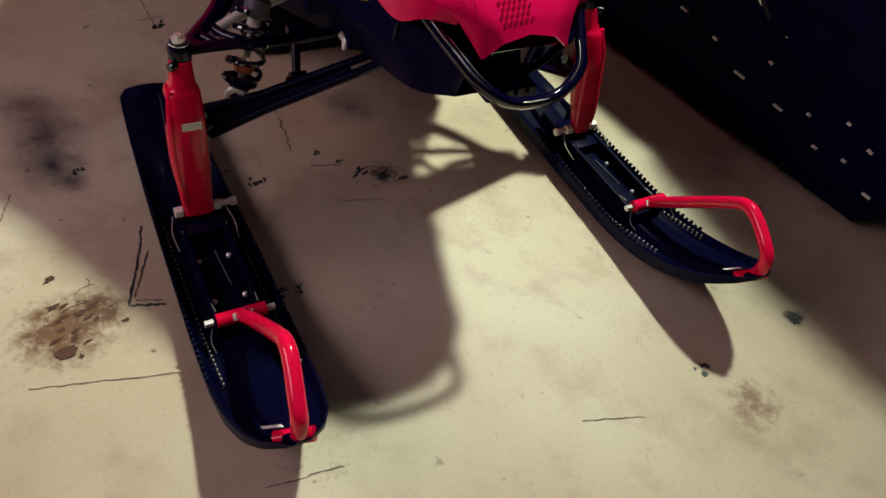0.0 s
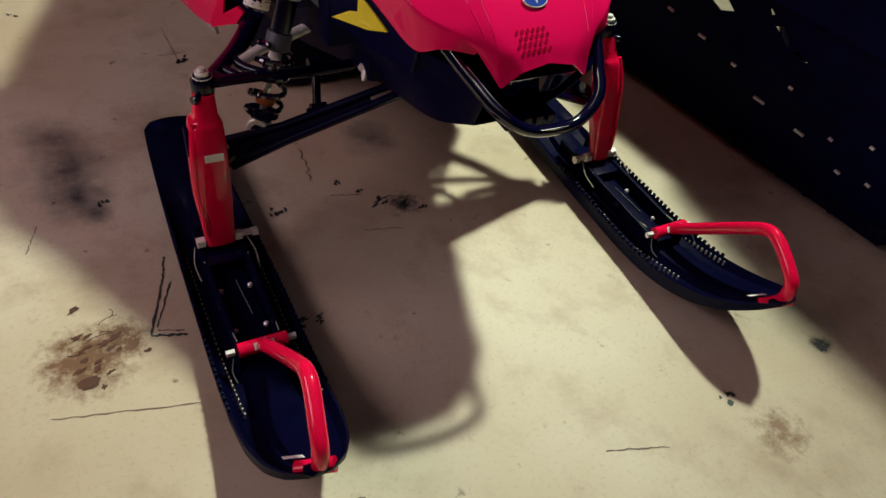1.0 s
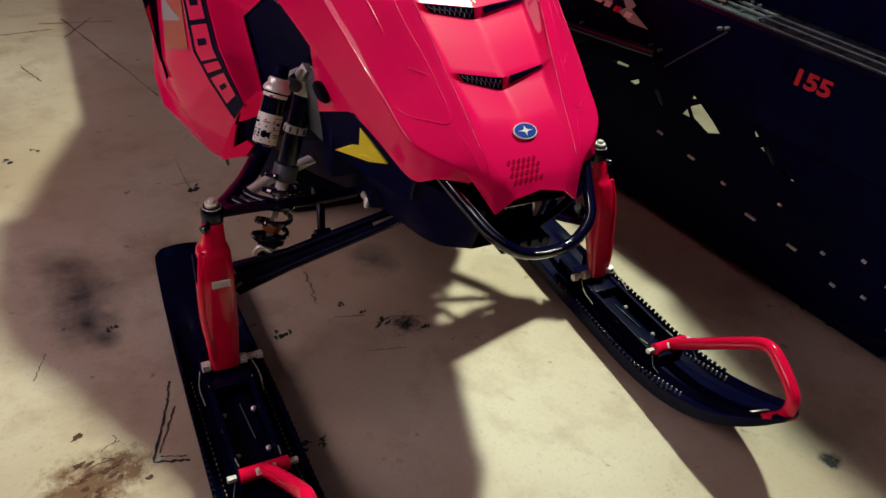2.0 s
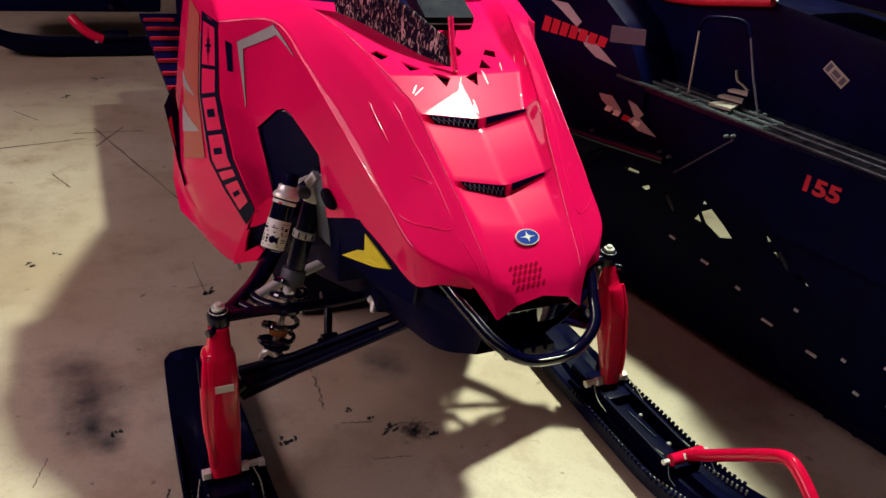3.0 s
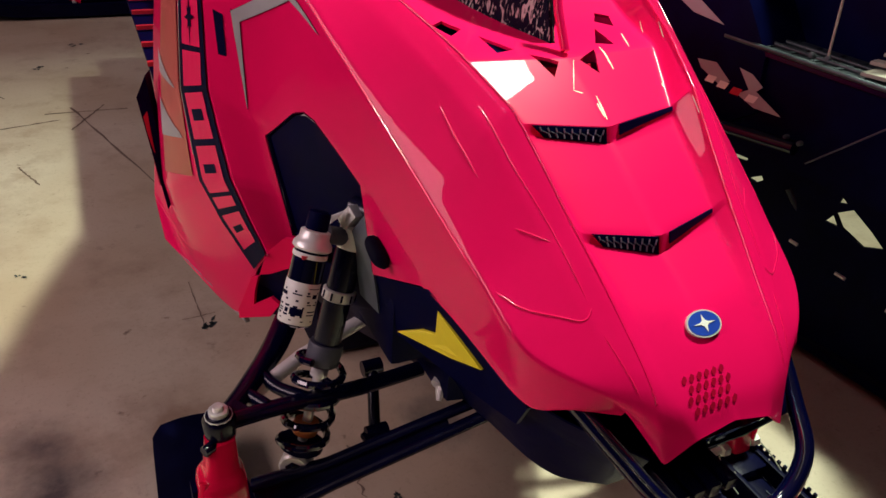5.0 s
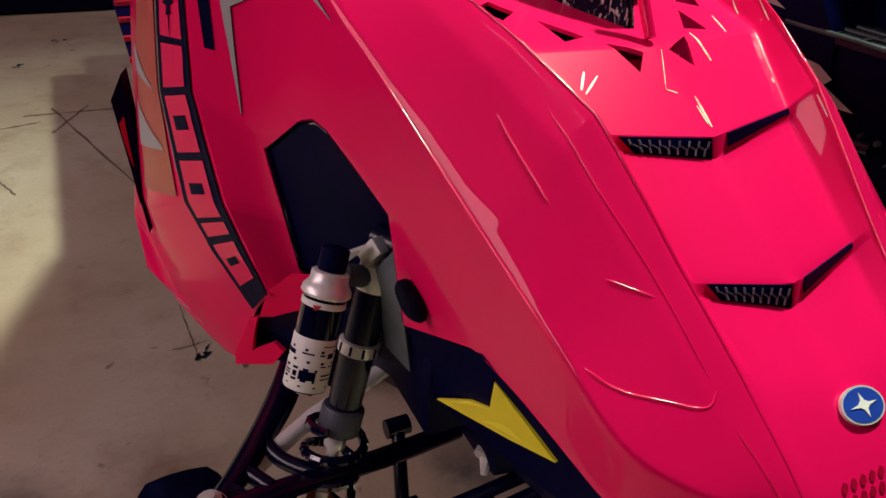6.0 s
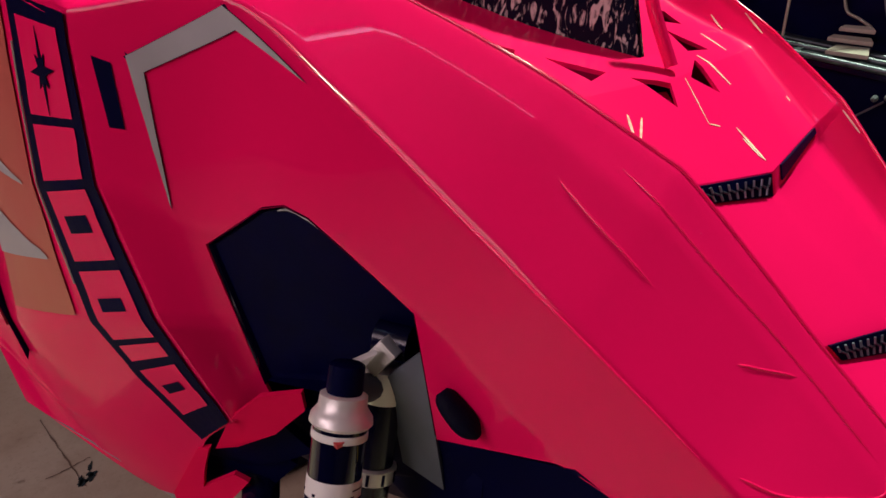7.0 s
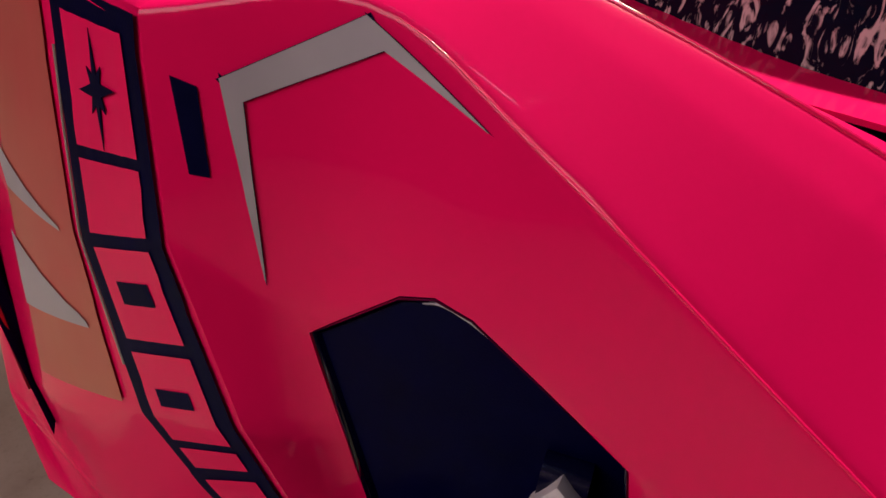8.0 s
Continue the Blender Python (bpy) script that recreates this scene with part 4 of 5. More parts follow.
for s in (1, -1):
    bead = [flip(p, s) + flip((0.0006, 0.0003, -0.0010), s) for p in smooth_path(flattened(ridge_full), 6)]
    part("edge_bead", tube(bead[6:-8], 0.0014, sides=10), RED_EDGE, sled, "fine raised edge of the hood")
    bead = [flip(p, s) + flip((0.0006, 0.0004, -0.0008), s) for p in smooth_path(flattened(crease_full), 6) if -0.11 < p.y < 0.33]
    part("edge_bead", tube(bead, [0.0012 * min(1, 0.3 + min(i, len(bead) - 1 - i) / 6) for i in range(len(bead))], sides=10), RED_EDGE, sled, "fine raised edge of the hood")
    for pts, r in (([(-0.195, 0.058), (-0.191, 0.015), (-0.184, -0.032)], 0.0012), ([(-0.163, 0.030), (-0.150, -0.050), (-0.134, -0.117), (-0.124, -0.188)], 0.0011), ([(-0.122, -0.190), (-0.132, -0.196), (-0.160, -0.177), (-0.187, -0.153), (-0.203, -0.127)], 0.0012),
                   ([(-0.168, -0.092), (-0.154, -0.108), (-0.139, -0.124)], 0.0012), ([(-0.121, -0.212), (-0.112, -0.245), (-0.104, -0.272)], 0.0011)):
        style_rib(pts, r, s)
    # hood clip
    clip_path = smooth_path([flip(p, s) for p in ((-0.2650, 0.088, 0.672), (-0.264, 0.080, 0.666), (-0.262, 0.070, 0.659), (-0.259, 0.059, 0.651), (-0.256, 0.051, 0.645))], 3)
    bm = tube(clip_path, [0.006, 0.0095, 0.0112, 0.012, 0.0126, 0.0130, 0.0134, 0.0136, 0.0132, 0.0120, 0.0100, 0.0075, 0.004], sides=14, flat=0.75)
    part("hood_clip", bm, RUBBER, sled, "black rubber hood clip")
    # chevron, slot
    A, O, I, AI, T, R = (-0.3005, 0.3370, 0.9290), (-0.3590, 0.4060, 0.8790), (-0.3503, 0.3934, 0.8667), (-0.2970, 0.3239, 0.9117), (-0.3520, 0.3700, 0.7470), (-0.2788, 0.2500, 0.8850)
    R2 = (-0.2795, 0.2540, 0.8870)
    quads = [(A, O, I, AI), (O, I, T, (-0.3525, 0.371, 0.749)), (A, AI, R, R2)]
    stick("chevron_outline", hood, quads, BLACK, sled, "thin dark outline of the chevron", 0.0010, 12, s, 1.05)
    stick("chevron", hood, quads, GREY, sled, "grey chevron decal", 0.0022, 12, s)
    stick("slot", hood, [((-0.3800, 0.4300, 0.8765), (-0.3692, 0.4160, 0.8720), (-0.3706, 0.4042, 0.8152), (-0.3798, 0.4146, 0.8158))], BLACK, sled, "narrow black slot", 0.0012, 4, s)

# ---- side panel graphics ----
band_r = [(-0.372, 0.56, 1.00), (-0.388, 0.450, 0.912), (-0.397, 0.420, 0.765), SEAM, (-0.353, 0.291, 0.541)]
band_l = [(-0.385, 0.70, 1.00), (-0.402, 0.580, 0.912), (-0.420, 0.520, 0.73), (-0.417, 0.452, 0.600), (-0.361, 0.342, 0.480)]


def band(v, w):
    """A place on the band: v down its length (1 to 4 on the panel), w across it."""
    i = min(int(v), 3)
    t = v - i
    return Vector(band_r[i]).lerp(Vector(band_r[i + 1]), t).lerp(Vector(band_l[i]).lerp(Vector(band_l[i + 1]), t), w)


STEPS_V, STEPS_W = 40, 20


def patch(name, panel, areas, material, label, lift, s):
    """Decals on the band, all on one shared grid of places so that layers stay parallel; areas: from v, to v, from w, to w."""
    bm = bmesh.new()
    for v0, v1, w0, w1 in areas:
        grid = []
        for i in range(round(v0 * STEPS_V), round(v1 * STEPS_V) + 1):
            row = []
            for j in range(round(w0 * STEPS_W), round(w1 * STEPS_W) + 1):
                ok, q, nrm, _ = panel.closest_point_on_mesh(flip(band(i / STEPS_V, j / STEPS_W), s) + flip((-0.03, -0.01, 0), s))
                row.append(bm.verts.new(q + nrm * lift))
            grid.append(row)
        for x, y in zip(grid, grid[1:]):
            for j in range(len(x) - 1):
                bm.faces.new((x[j], x[j + 1], y[j + 1], y[j]))
    bmesh.ops.remove_doubles(bm, verts=bm.verts, dist=2e-5)
    return part(name, fix(bm), material, sled, label)


for s, panel in zip((1, -1), [o for o in sled.children if o.name.startswith("side_panel")]):
    patch("band", panel, [(1, 4, 0.05, 1)], BLACK, "plain black band", 0.0030, s)
    for v0, v1, slit in ((1.10, 1.60, None), (1.65, 1.95, None), (2.025, 2.525, (0.35, 0.60)), (2.60, 3.15, (0.35, 0.55)), (3.20, 3.325, None), (3.40, 3.80, (0.40, 0.55))):
        patch("block", panel, [(v0, v1, 0.2, 0.85)], RED, "plain red block on the black band", 0.0040, s)
        if slit:
            patch("block_slit", panel, [(v0 + (v1 - v0) * slit[0], v0 + (v1 - v0) * slit[1], 0.35, 0.7)], BLACK, "", 0.0048, s)
    # a dark star shape on the first block
    ok, mid, nrm, _ = panel.closest_point_on_mesh(flip(band(1.36, 0.52), s) + flip((-0.03, -0.01, 0), s))
    down = (flip(band(1.6, 0.52), s) - flip(band(1.1, 0.52), s)).normalized()
    wide_way = nrm.cross(down).normalized()
    down = wide_way.cross(nrm)
    star = []
    for k in range(16):
        a, r = 2 * math.pi * k / 16, (1.0 if k % 4 == 0 else 0.55 if k % 4 == 2 else 0.28)
        star.append(mid + nrm * 0.0046 + down * math.cos(a) * 0.040 * r + wide_way * math.sin(a) * 0.026 * r)
    part("block_star", prism(star, nrm * 0.0006), BLACK, sled, "dark star shape", smooth=False)
    stick("orange_fade", panel, [((-0.405, 0.60, 0.90), (-0.425, 0.535, 0.73), (-0.437, 0.69, 0.72), (-0.40, 0.74, 0.91)), ((-0.425, 0.535, 0.73), (-0.425, 0.478, 0.60), (-0.455, 0.62, 0.55), (-0.437, 0.69, 0.72))], ORANGE, sled, "faded orange film on the panel", 0.0022, 14, s, 1.0, 0.03)
    # pale tube beside the band: the panel edge's highlight put into colour
    edge = []
    for k in range(17):
        ok, q, nrm, _ = panel.closest_point_on_mesh(flip(band(1.25 + k * 0.09, 1.03), s) + flip((-0.03, -0.01, 0), s))
        edge.append(q + nrm * 0.0028)
    part("edge_highlight", tube(edge, 0.0011, sides=6), PALE, sled, "thin pale line painting the highlight along the panel edge")
    stick("dart", panel, [((-0.434, 0.72, 0.745), (-0.434, 0.68, 0.712), (-0.429, 0.557, 0.722), (-0.429, 0.560, 0.725))], GREY, sled, "grey dart decal", 0.0034, 10, s, 1.0, 0.03)
    stick("dart", panel, [((-0.447, 0.68, 0.67), (-0.447, 0.645, 0.61), (-0.43, 0.518, 0.651), (-0.43, 0.522, 0.655))], GREY, sled, "grey dart decal", 0.0034, 10, s, 1.0, 0.03)
    # foot skirt behind the panel
    sk = part("foot_skirt", prism([flip(p, s) for p in ((-0.478, 0.77, 0.628), (-0.455, 0.80, 0.66), (-0.452, 0.625, 0.478), (-0.462, 0.60, 0.475))], flip((0.012, 0.03, 0.0), s)), BLACK, sled, "dark foot skirt with a red stripe")
    part("stripe", prism([flip(p, s) for p in ((-0.4695, 0.74, 0.600), (-0.462, 0.75, 0.607), (-0.458, 0.655, 0.505), (-0.464, 0.645, 0.503))], flip((-0.003, -0.001, 0), s)), DECAL_RED, sk, "red stripe")
    part("panel_lip", prism([flip(p, s) for p in ((-0.379, 0.401, 0.354), (-0.425, 0.510, 0.374), (-0.462, 0.595, 0.395), (-0.452, 0.600, 0.378), (-0.416, 0.515, 0.350), (-0.373, 0.408, 0.330))], flip((0.008, 0.002, 0), s)), GREY, sled, "grey lip under the side panel")
    bm = tube([flip(p, s) for p in ((-0.160, 0.058, 0.430), (-0.165, 0.045, 0.418), (-0.172, 0.035, 0.404))], [0.009, 0.008, 0.004], sides=8)
    turned(flip((-0.150, 0.062, 0.430), s), flip((-0.172, 0.048, 0.424), s), [(0, 0.011), (1, 0.009)], bm, 8)
    part("arm_bolt", bm, ALU, sled, "bare metal arm bolt")
    # black bracket and red flap at the foot of the panel, with a dark slot between
    bm = prism([flip(p, s) for p in ((-0.357, 0.334, 0.516), (-0.345, 0.306, 0.545), (-0.312, 0.270, 0.530), (-0.292, 0.240, 0.50), (-0.312, 0.290, 0.455), (-0.352, 0.400, 0.385), (-0.366, 0.392, 0.43))], flip((0.012, 0.02, -0.004), s))
    prism([flip(p, s) + flip((0.010, 0.012, 0), s) for p in ((-0.374, 0.380, 0.360), (-0.322, 0.292, 0.405), (-0.300, 0.266, 0.450), (-0.338, 0.322, 0.490), (-0.370, 0.366, 0.450))], flip((0.006, 0.008, 0), s), bm)
    part("panel_bracket", bm, BLACK, sled, "black bracket below the side panel")
    flap = [(-0.386, 0.386, 0.362), (-0.346, 0.325, 0.398), (-0.334, 0.306, 0.432), (-0.344, 0.319, 0.440), (-0.367, 0.350, 0.410), (-0.364, 0.347, 0.440), (-0.358, 0.342, 0.470), (-0.366, 0.356, 0.462), (-0.384, 0.398, 0.372)]
    part("panel_flap", prism([flip(p, s) + flip((-0.002, -0.002, 0), s) for p in flap], flip((0.005, 0.004, 0), s)), RED_DULL, sled, "red lower flap of the side panel")
    flap = [(-0.355, 0.293, 0.543), (-0.334, 0.268, 0.578), (-0.306, 0.236, 0.590), (-0.304, 0.234, 0.568), (-0.325, 0.257, 0.532), (-0.350, 0.290, 0.505), (-0.362, 0.318, 0.488)]
    part("panel_flap", prism([flip(p, s) for p in flap], flip((0.005, 0.004, 0), s)), RED_DULL, sled, "red upper flap of the side panel")
    # bulkhead plate and yellow chevron
    part("bulkhead", prism([flip(p, s) for p in ((-0.2585, 0.1200, 0.690), (-0.2560, 0.1115, 0.640), (-0.2530, 0.1035, 0.602), (-0.247, 0.094, 0.540), (-0.258, 0.140, 0.545), (-0.266, 0.158, 0.640))], flip((0.004, 0.002, 0), s)), SEAT_GREY2, sled, "grey metal bulkhead plate")
    lo, hi = flip((-0.245, 0.05, 0.478), s), flip((-0.12, 0.36, 0.60), s)
    part("bulkhead_block", box((min(lo.x, hi.x), lo.y, lo.z), (max(lo.x, hi.x), hi.y, hi.z), 0.012), BLACK, sled, "black bulkhead casting")
    plate = [(-0.252, 0.092, 0.606), (-0.235, -0.028, 0.659), (-0.190, -0.200, 0.606), (-0.176, -0.165, 0.545), (-0.205, -0.06, 0.535), (-0.240, 0.060, 0.535)]
    sp = part("side_plate", prism([flip(p, s) for p in plate], flip((0.006, 0.001, -0.002), s)), BLACK, sled, "black lower side plate")
    mark = [(-0.201, -0.120, 0.600), (-0.2095, -0.060, 0.573), (-0.2405, 0.034, 0.553), (-0.2270, -0.010, 0.585), (-0.2205, -0.036, 0.596), (-0.2235, -0.043, 0.636)]
    part("yellow_mark", prism([flip(p, s) + flip((-0.004, -0.001, 0.0), s) for p in mark], flip((0.0035, 0.001, 0), s)), YELLOW, sp, "yellow arrow decal", smooth=False)
    # label on the reservoir: bars that cannot be read
    r0, r1 = flip((-0.315, 0.150, 0.668), s), flip((-0.372, 0.105, 0.515), s)
    sh = [o for o in sled.children if o.name.startswith("shock")][0 if s == 1 else 1]
    part("reservoir_cap", turned(r0.lerp(r1, 0.06), r0.lerp(r1, 0.22), [(0, 0.0175), (0.05, 0.0200), (0.40, 0.0205), (0.55, 0.0235), (0.68, 0.0260), (0.88, 0.0268), (1, 0.0238)], sides=28), ALU, sh, "bare aluminium reservoir cap")
    part("reservoir_knob", turned(r0.lerp(r1, -0.09), r0.lerp(r1, 0.07), [(0, 0.0125), (0.06, 0.0150), (0.8, 0.0155), (1, 0.0140)], sides=20), BLACK, sh, "black knurled adjuster knob")
    part("reservoir_ring", turned(r0.lerp(r1, 0.24), r0.lerp(r1, 0.28), [(0, 0.0230), (0.1, 0.0237), (0.9, 0.0237), (1, 0.0230)], sides=28), WHITE, sh, "white ring")
    part("reservoir_label", turned(r0.lerp(r1, 0.47), r0.lerp(r1, 0.815), [(0, 0.0229), (0.02, 0.0234), (0.98, 0.0234), (1, 0.0229)], sides=28), WHITE, sh, "white wrap-round label")
    tip = r0.lerp(r1, 0.26) + flip((-0.55, -0.75, 0.35), s).normalized() * 0.0222
    part("ring_mark", box((-0.004, -0.003, -0.0022), (0.004, 0.003, 0.0022), 0.001), DECAL_RED, sh, "small red mark on the ring").location = tip
    d = (r1 - r0).normalized()
    face = flip((-0.55, -0.75, 0.35), s)
    face = (face - d * face.dot(d)).normalized()
    side = d.cross(face)
    bm = bmesh.new()
    for a0, a1, t0, t1 in ((-85, -40, 0.600, 0.607), (-85, 85, 0.636, 0.654), (-78, -58, 0.655, 0.695), (-50, -36, 0.664, 0.676), (-22, 10, 0.664, 0.676), (30, 74, 0.668, 0.702), (-85, 66, 0.722, 0.740), (-85, -68, 0.750, 0.760), (-60, -44, 0.750, 0.760),
                           (-38, 80, 0.780, 0.798), (-36, 8, 0.798, 0.866), (62, 80, 0.797, 0.866), (14, 26, 0.812, 0.852), (34, 54, 0.820, 0.831), (34, 54, 0.840, 0.850), (-36, 80, 0.864, 0.882), (-85, -50, 0.816, 0.828), (-85, -50, 0.848, 0.858), (-80, 80, 0.912, 0.922)):
        for j in range(4):
            q0, q1 = [radians(a0 + (a1 - a0) * (j + e) / 4) for e in (0, 1)]
            vs = [bm.verts.new(r0.lerp(r1, 0.47 + (t - 0.56) * 0.86) + (face * math.cos(a) + side * math.sin(a)) * 0.0239) for t, a in ((t0, q0), (t0, q1), (t1, q1), (t1, q0))]
            bm.faces.new(vs)
    tagged(part("print_mark", fix(bm), BLACK, sh, "dark bars of unreadable print"), kind="stuff")

# air duct mouth, skid and cross pieces under the nose
bm = prism([(-0.060, -0.296, 0.588), (0.075, -0.296, 0.588), (0.062, -0.268, 0.535), (-0.045, -0.268, 0.535)], (0, 0.07, 0.012), bevel=0.006)
part("nose_duct", bm, BLACK_GLOSS, sled, "black duct under the nose")
bm = bmesh.new()
for k in range(4):
    box((-0.045 + k * 0.024, -0.31, 0.498 + 0.002 * (k % 2)), (-0.029 + k * 0.024, -0.24, 0.516), 0.003, bm)
box((-0.05, -0.30, 0.488), (0.05, -0.23, 0.502), 0.004, bm)
part("skid_plate", bm, BLACK_STEEL, sled, "black ribbed skid plate")

# ---- windshield and dash ----
def foil_mat():
    m = bpy.data.materials.new("patterned_windshield")
    m.use_nodes = True
    nt = m.node_tree
    b = nt.nodes["Principled BSDF"]
    b.inputs["Roughness"].default_value = 0.3
    b.inputs["Specular IOR Level"].default_value = 0.05
    tc = nt.nodes.new("ShaderNodeTexCoord")
    mp = nt.nodes.new("ShaderNodeMapping")
    mp.inputs["Scale"].default_value = (1.0, 1.0, 0.34)
    v = nt.nodes.new("ShaderNodeTexNoise")
    v.inputs["Scale"].default_value, v.inputs["Detail"].default_value, v.inputs["Distortion"].default_value = 105, 5, 2.2
    nt.links.new(tc.outputs["Object"], mp.inputs["Vector"])
    nt.links.new(mp.outputs["Vector"], v.inputs["Vector"])
    r = nt.nodes.new("ShaderNodeValToRGB")
    r.color_ramp.elements[0].position, r.color_ramp.elements[0].color = 0.54, (0.004, 0.006, 0.018, 1)
    r.color_ramp.elements[1].position, r.color_ramp.elements[1].color = 0.66, (0.50, 0.50, 0.46, 1)
    nt.links.new(v.outputs["Fac"], r.inputs["Fac"])
    nt.links.new(r.outputs["Color"], b.inputs["Base Color"])
    return m


FOIL = foil_mat()
for s in (1, -1):
    bm = prism([flip(p, s) for p in ((-0.004, 0.130, 0.889), (-0.050, 0.225, 0.900), (-0.099, 0.304, 0.914), (-0.150, 0.390, 0.932), (-0.165, 0.420, 1.03), (-0.108, 0.325, 1.02), (-0.055, 0.240, 0.990), (-0.004, 0.150, 0.945))], flip((0.003, -0.001, -0.001), s))
    part("windshield_pane", bm, FOIL, sled, "dark windshield half with a pale mottled pattern", smooth=False)
    part("cowl_side", loft([[flip(p, s) for p in r] for r in ([(-0.24, 0.470, 0.978), (-0.245, 0.55, 1.005), (-0.25, 0.66, 1.05)], [(-0.387, 0.452, 0.911), (-0.388, 0.52, 0.938), (-0.386, 0.66, 0.99)], [(-0.392, 0.456, 0.902), (-0.400, 0.53, 0.905), (-0.403, 0.66, 0.912)])], n=4, edge=0.008), RED, sled, "red cowl side")
bm = box((-0.030, 0.20, 0.970), (0.085, 0.34, 1.005), 0.012, turn=pose(0, 0, 0, 24, 0, 0))
dash = part("display", bm, RUBBER, sled, "black instrument display")
part("screen_edge", tube([(-0.022, 0.202, 0.961), (0.077, 0.202, 0.961), (0.085, 0.230, 0.980)], 0.0016, sides=6), STEEL, dash, "pale edge line")
part("centre_rib", tube([(0.0, 0.100, 0.893), (0.0, 0.128, 0.935), (0.004, 0.155, 0.985)], 0.006), RED, sled, "red windshield rib")

# unseen blocks under the plastics, added to stop lamp light leaking through
part("hood_light_block", box((-0.17, 0.02, 0.40), (0.17, 0.60, 0.76), 0.03), BLACK, sled, "unseen black block under the hood that stops light leaks")
part("cowl_light_block", box((-0.30, 0.58, 0.46), (0.30, 1.10, 0.90), 0.05), BLACK, sled, "unseen black block under the cowl that stops light leaks")

# ---- rear of the red sled ----
bm = box((-0.19, 0.95, 0.36), (0.19, 2.75, 0.62), 0.02)
part("tunnel", bm, BLACK, sled, "black tunnel")
part("seat", loft([[(0, 0.95, 0.98), (0, 1.2, 0.92), (0, 1.8, 0.86), (0, 2.2, 0.90)], [(-0.13, 0.95, 0.96), (-0.14, 1.2, 0.90), (-0.15, 1.8, 0.84), (-0.14, 2.2, 0.88)], [(-0.18, 0.95, 0.64), (-0.17, 1.2, 0.63), (-0.17, 1.8, 0.62), (-0.15, 2.2, 0.62)]], n=5, edge=0.03, mirror=True), BLACK, sled, "black vinyl seat")
part("track", box((-0.19, 0.62, 0.0), (0.19, 2.7, 0.32), 0.09), RUBBER, sled, "black rubber track")
for s in (1, -1):
    part("rear_panel", loft([[flip(p, s) for p in r] for r in ([(-0.385, 0.60, 0.97), (-0.33, 0.95, 0.92), (-0.24, 1.35, 0.80)], [(-0.435, 0.66, 0.72), (-0.36, 1.00, 0.72), (-0.26, 1.40, 0.66)], [(-0.45, 0.80, 0.52), (-0.37, 1.05, 0.52), (-0.27, 1.45, 0.54)])], n=5), RED, sled, "red rear side panel")
    rb = part("running_board", prism([flip(p, s) for p in ((-0.43, 0.74, 0.465), (-0.40, 1.2, 0.46), (-0.37, 2.6, 0.46), (-0.19, 2.6, 0.46), (-0.19, 0.74, 0.465))], (0, 0, 0.012)), BLACK, sled, "black running board with red rungs")
    for k in range(9):
        y = 1.05 + k * 0.17
        x0 = -0.415 + (y - 0.9) * 0.03
        part("rung", box(tuple(min(a, b) for a, b in zip(flip((x0, y, 0.478), s), flip((x0 + 0.13, y + 0.014, 0.49), s))), tuple(max(a, b) for a, b in zip(flip((x0, y, 0.478), s), flip((x0 + 0.13, y + 0.014, 0.49), s)))), DECAL_RED, rb)

# ---- the dark neighbour sled ----
other = thing("snowmobile", "black snowmobile with red and grey graphics parked beside the red one", "snowmobile", "parked snowmobiles", (0.90, 0.30, 0))
ANG = radians(8.5)
AFT, OUT, UP = Vector((math.sin(ANG), -math.cos(ANG), 0)), Vector((-math.cos(ANG), -math.sin(ANG), 0)), Vector((0, 0, 1))


def loc(s, h, w=0.0):
    """A place on the neighbour, in its own frame: s aft along its side, h up, w out towards the red sled."""
    return AFT * s + OUT * w + UP * h


def slab(name, outline, thick, material, label="", w=0.0, bevel=0.0, parent=None):
    return part(name, prism([loc(s, h, w) for s, h in outline], OUT * -thick, bevel=bevel), material, parent or other, label, smooth=bevel > 0)


slab("tunnel_side", [(-0.40, 0.50), (-0.30, 0.465), (0.75, 0.465), (1.02, 0.52), (1.02, 0.70), (-0.30, 0.70), (-0.40, 0.66)], 0.012, NIGHT, "black tunnel side plate", 0.0)
frame_plate = slab("skid_frame", [(-0.55, 0.20), (-0.45, 0.03), (0.80, 0.03), (0.92, 0.17), (0.90, 0.45), (-0.50, 0.45)], 0.008, NIGHT, "black skid frame with openings", -0.05)
holes = ([(-0.311, 0.415), (-0.267, 0.424), (-0.225, 0.426), (-0.228, 0.417), (-0.276, 0.411)], [(-0.209, 0.38), (-0.176, 0.40), (-0.169, 0.391), (-0.186, 0.376)], [(0.028, 0.396), (0.063, 0.421), (0.117, 0.392), (0.155, 0.367), (0.111, 0.349), (0.052, 0.37)],
         [(0.011, 0.366), (0.024, 0.390), (0.044, 0.366)], [(0.026, 0.421), (0.029, 0.438), (0.046, 0.428)], [(0.247, 0.419), (0.254, 0.424), (0.269, 0.414), (0.257, 0.407)], [(0.279, 0.387), (0.306, 0.398), (0.298, 0.378)], [(0.355, 0.352), (0.374, 0.364), (0.412, 0.346), (0.394, 0.342)])
cut(frame_plate, [prism([other.location + loc(a, h, -0.03) for a, h in hole], OUT * -0.05) for hole in holes])
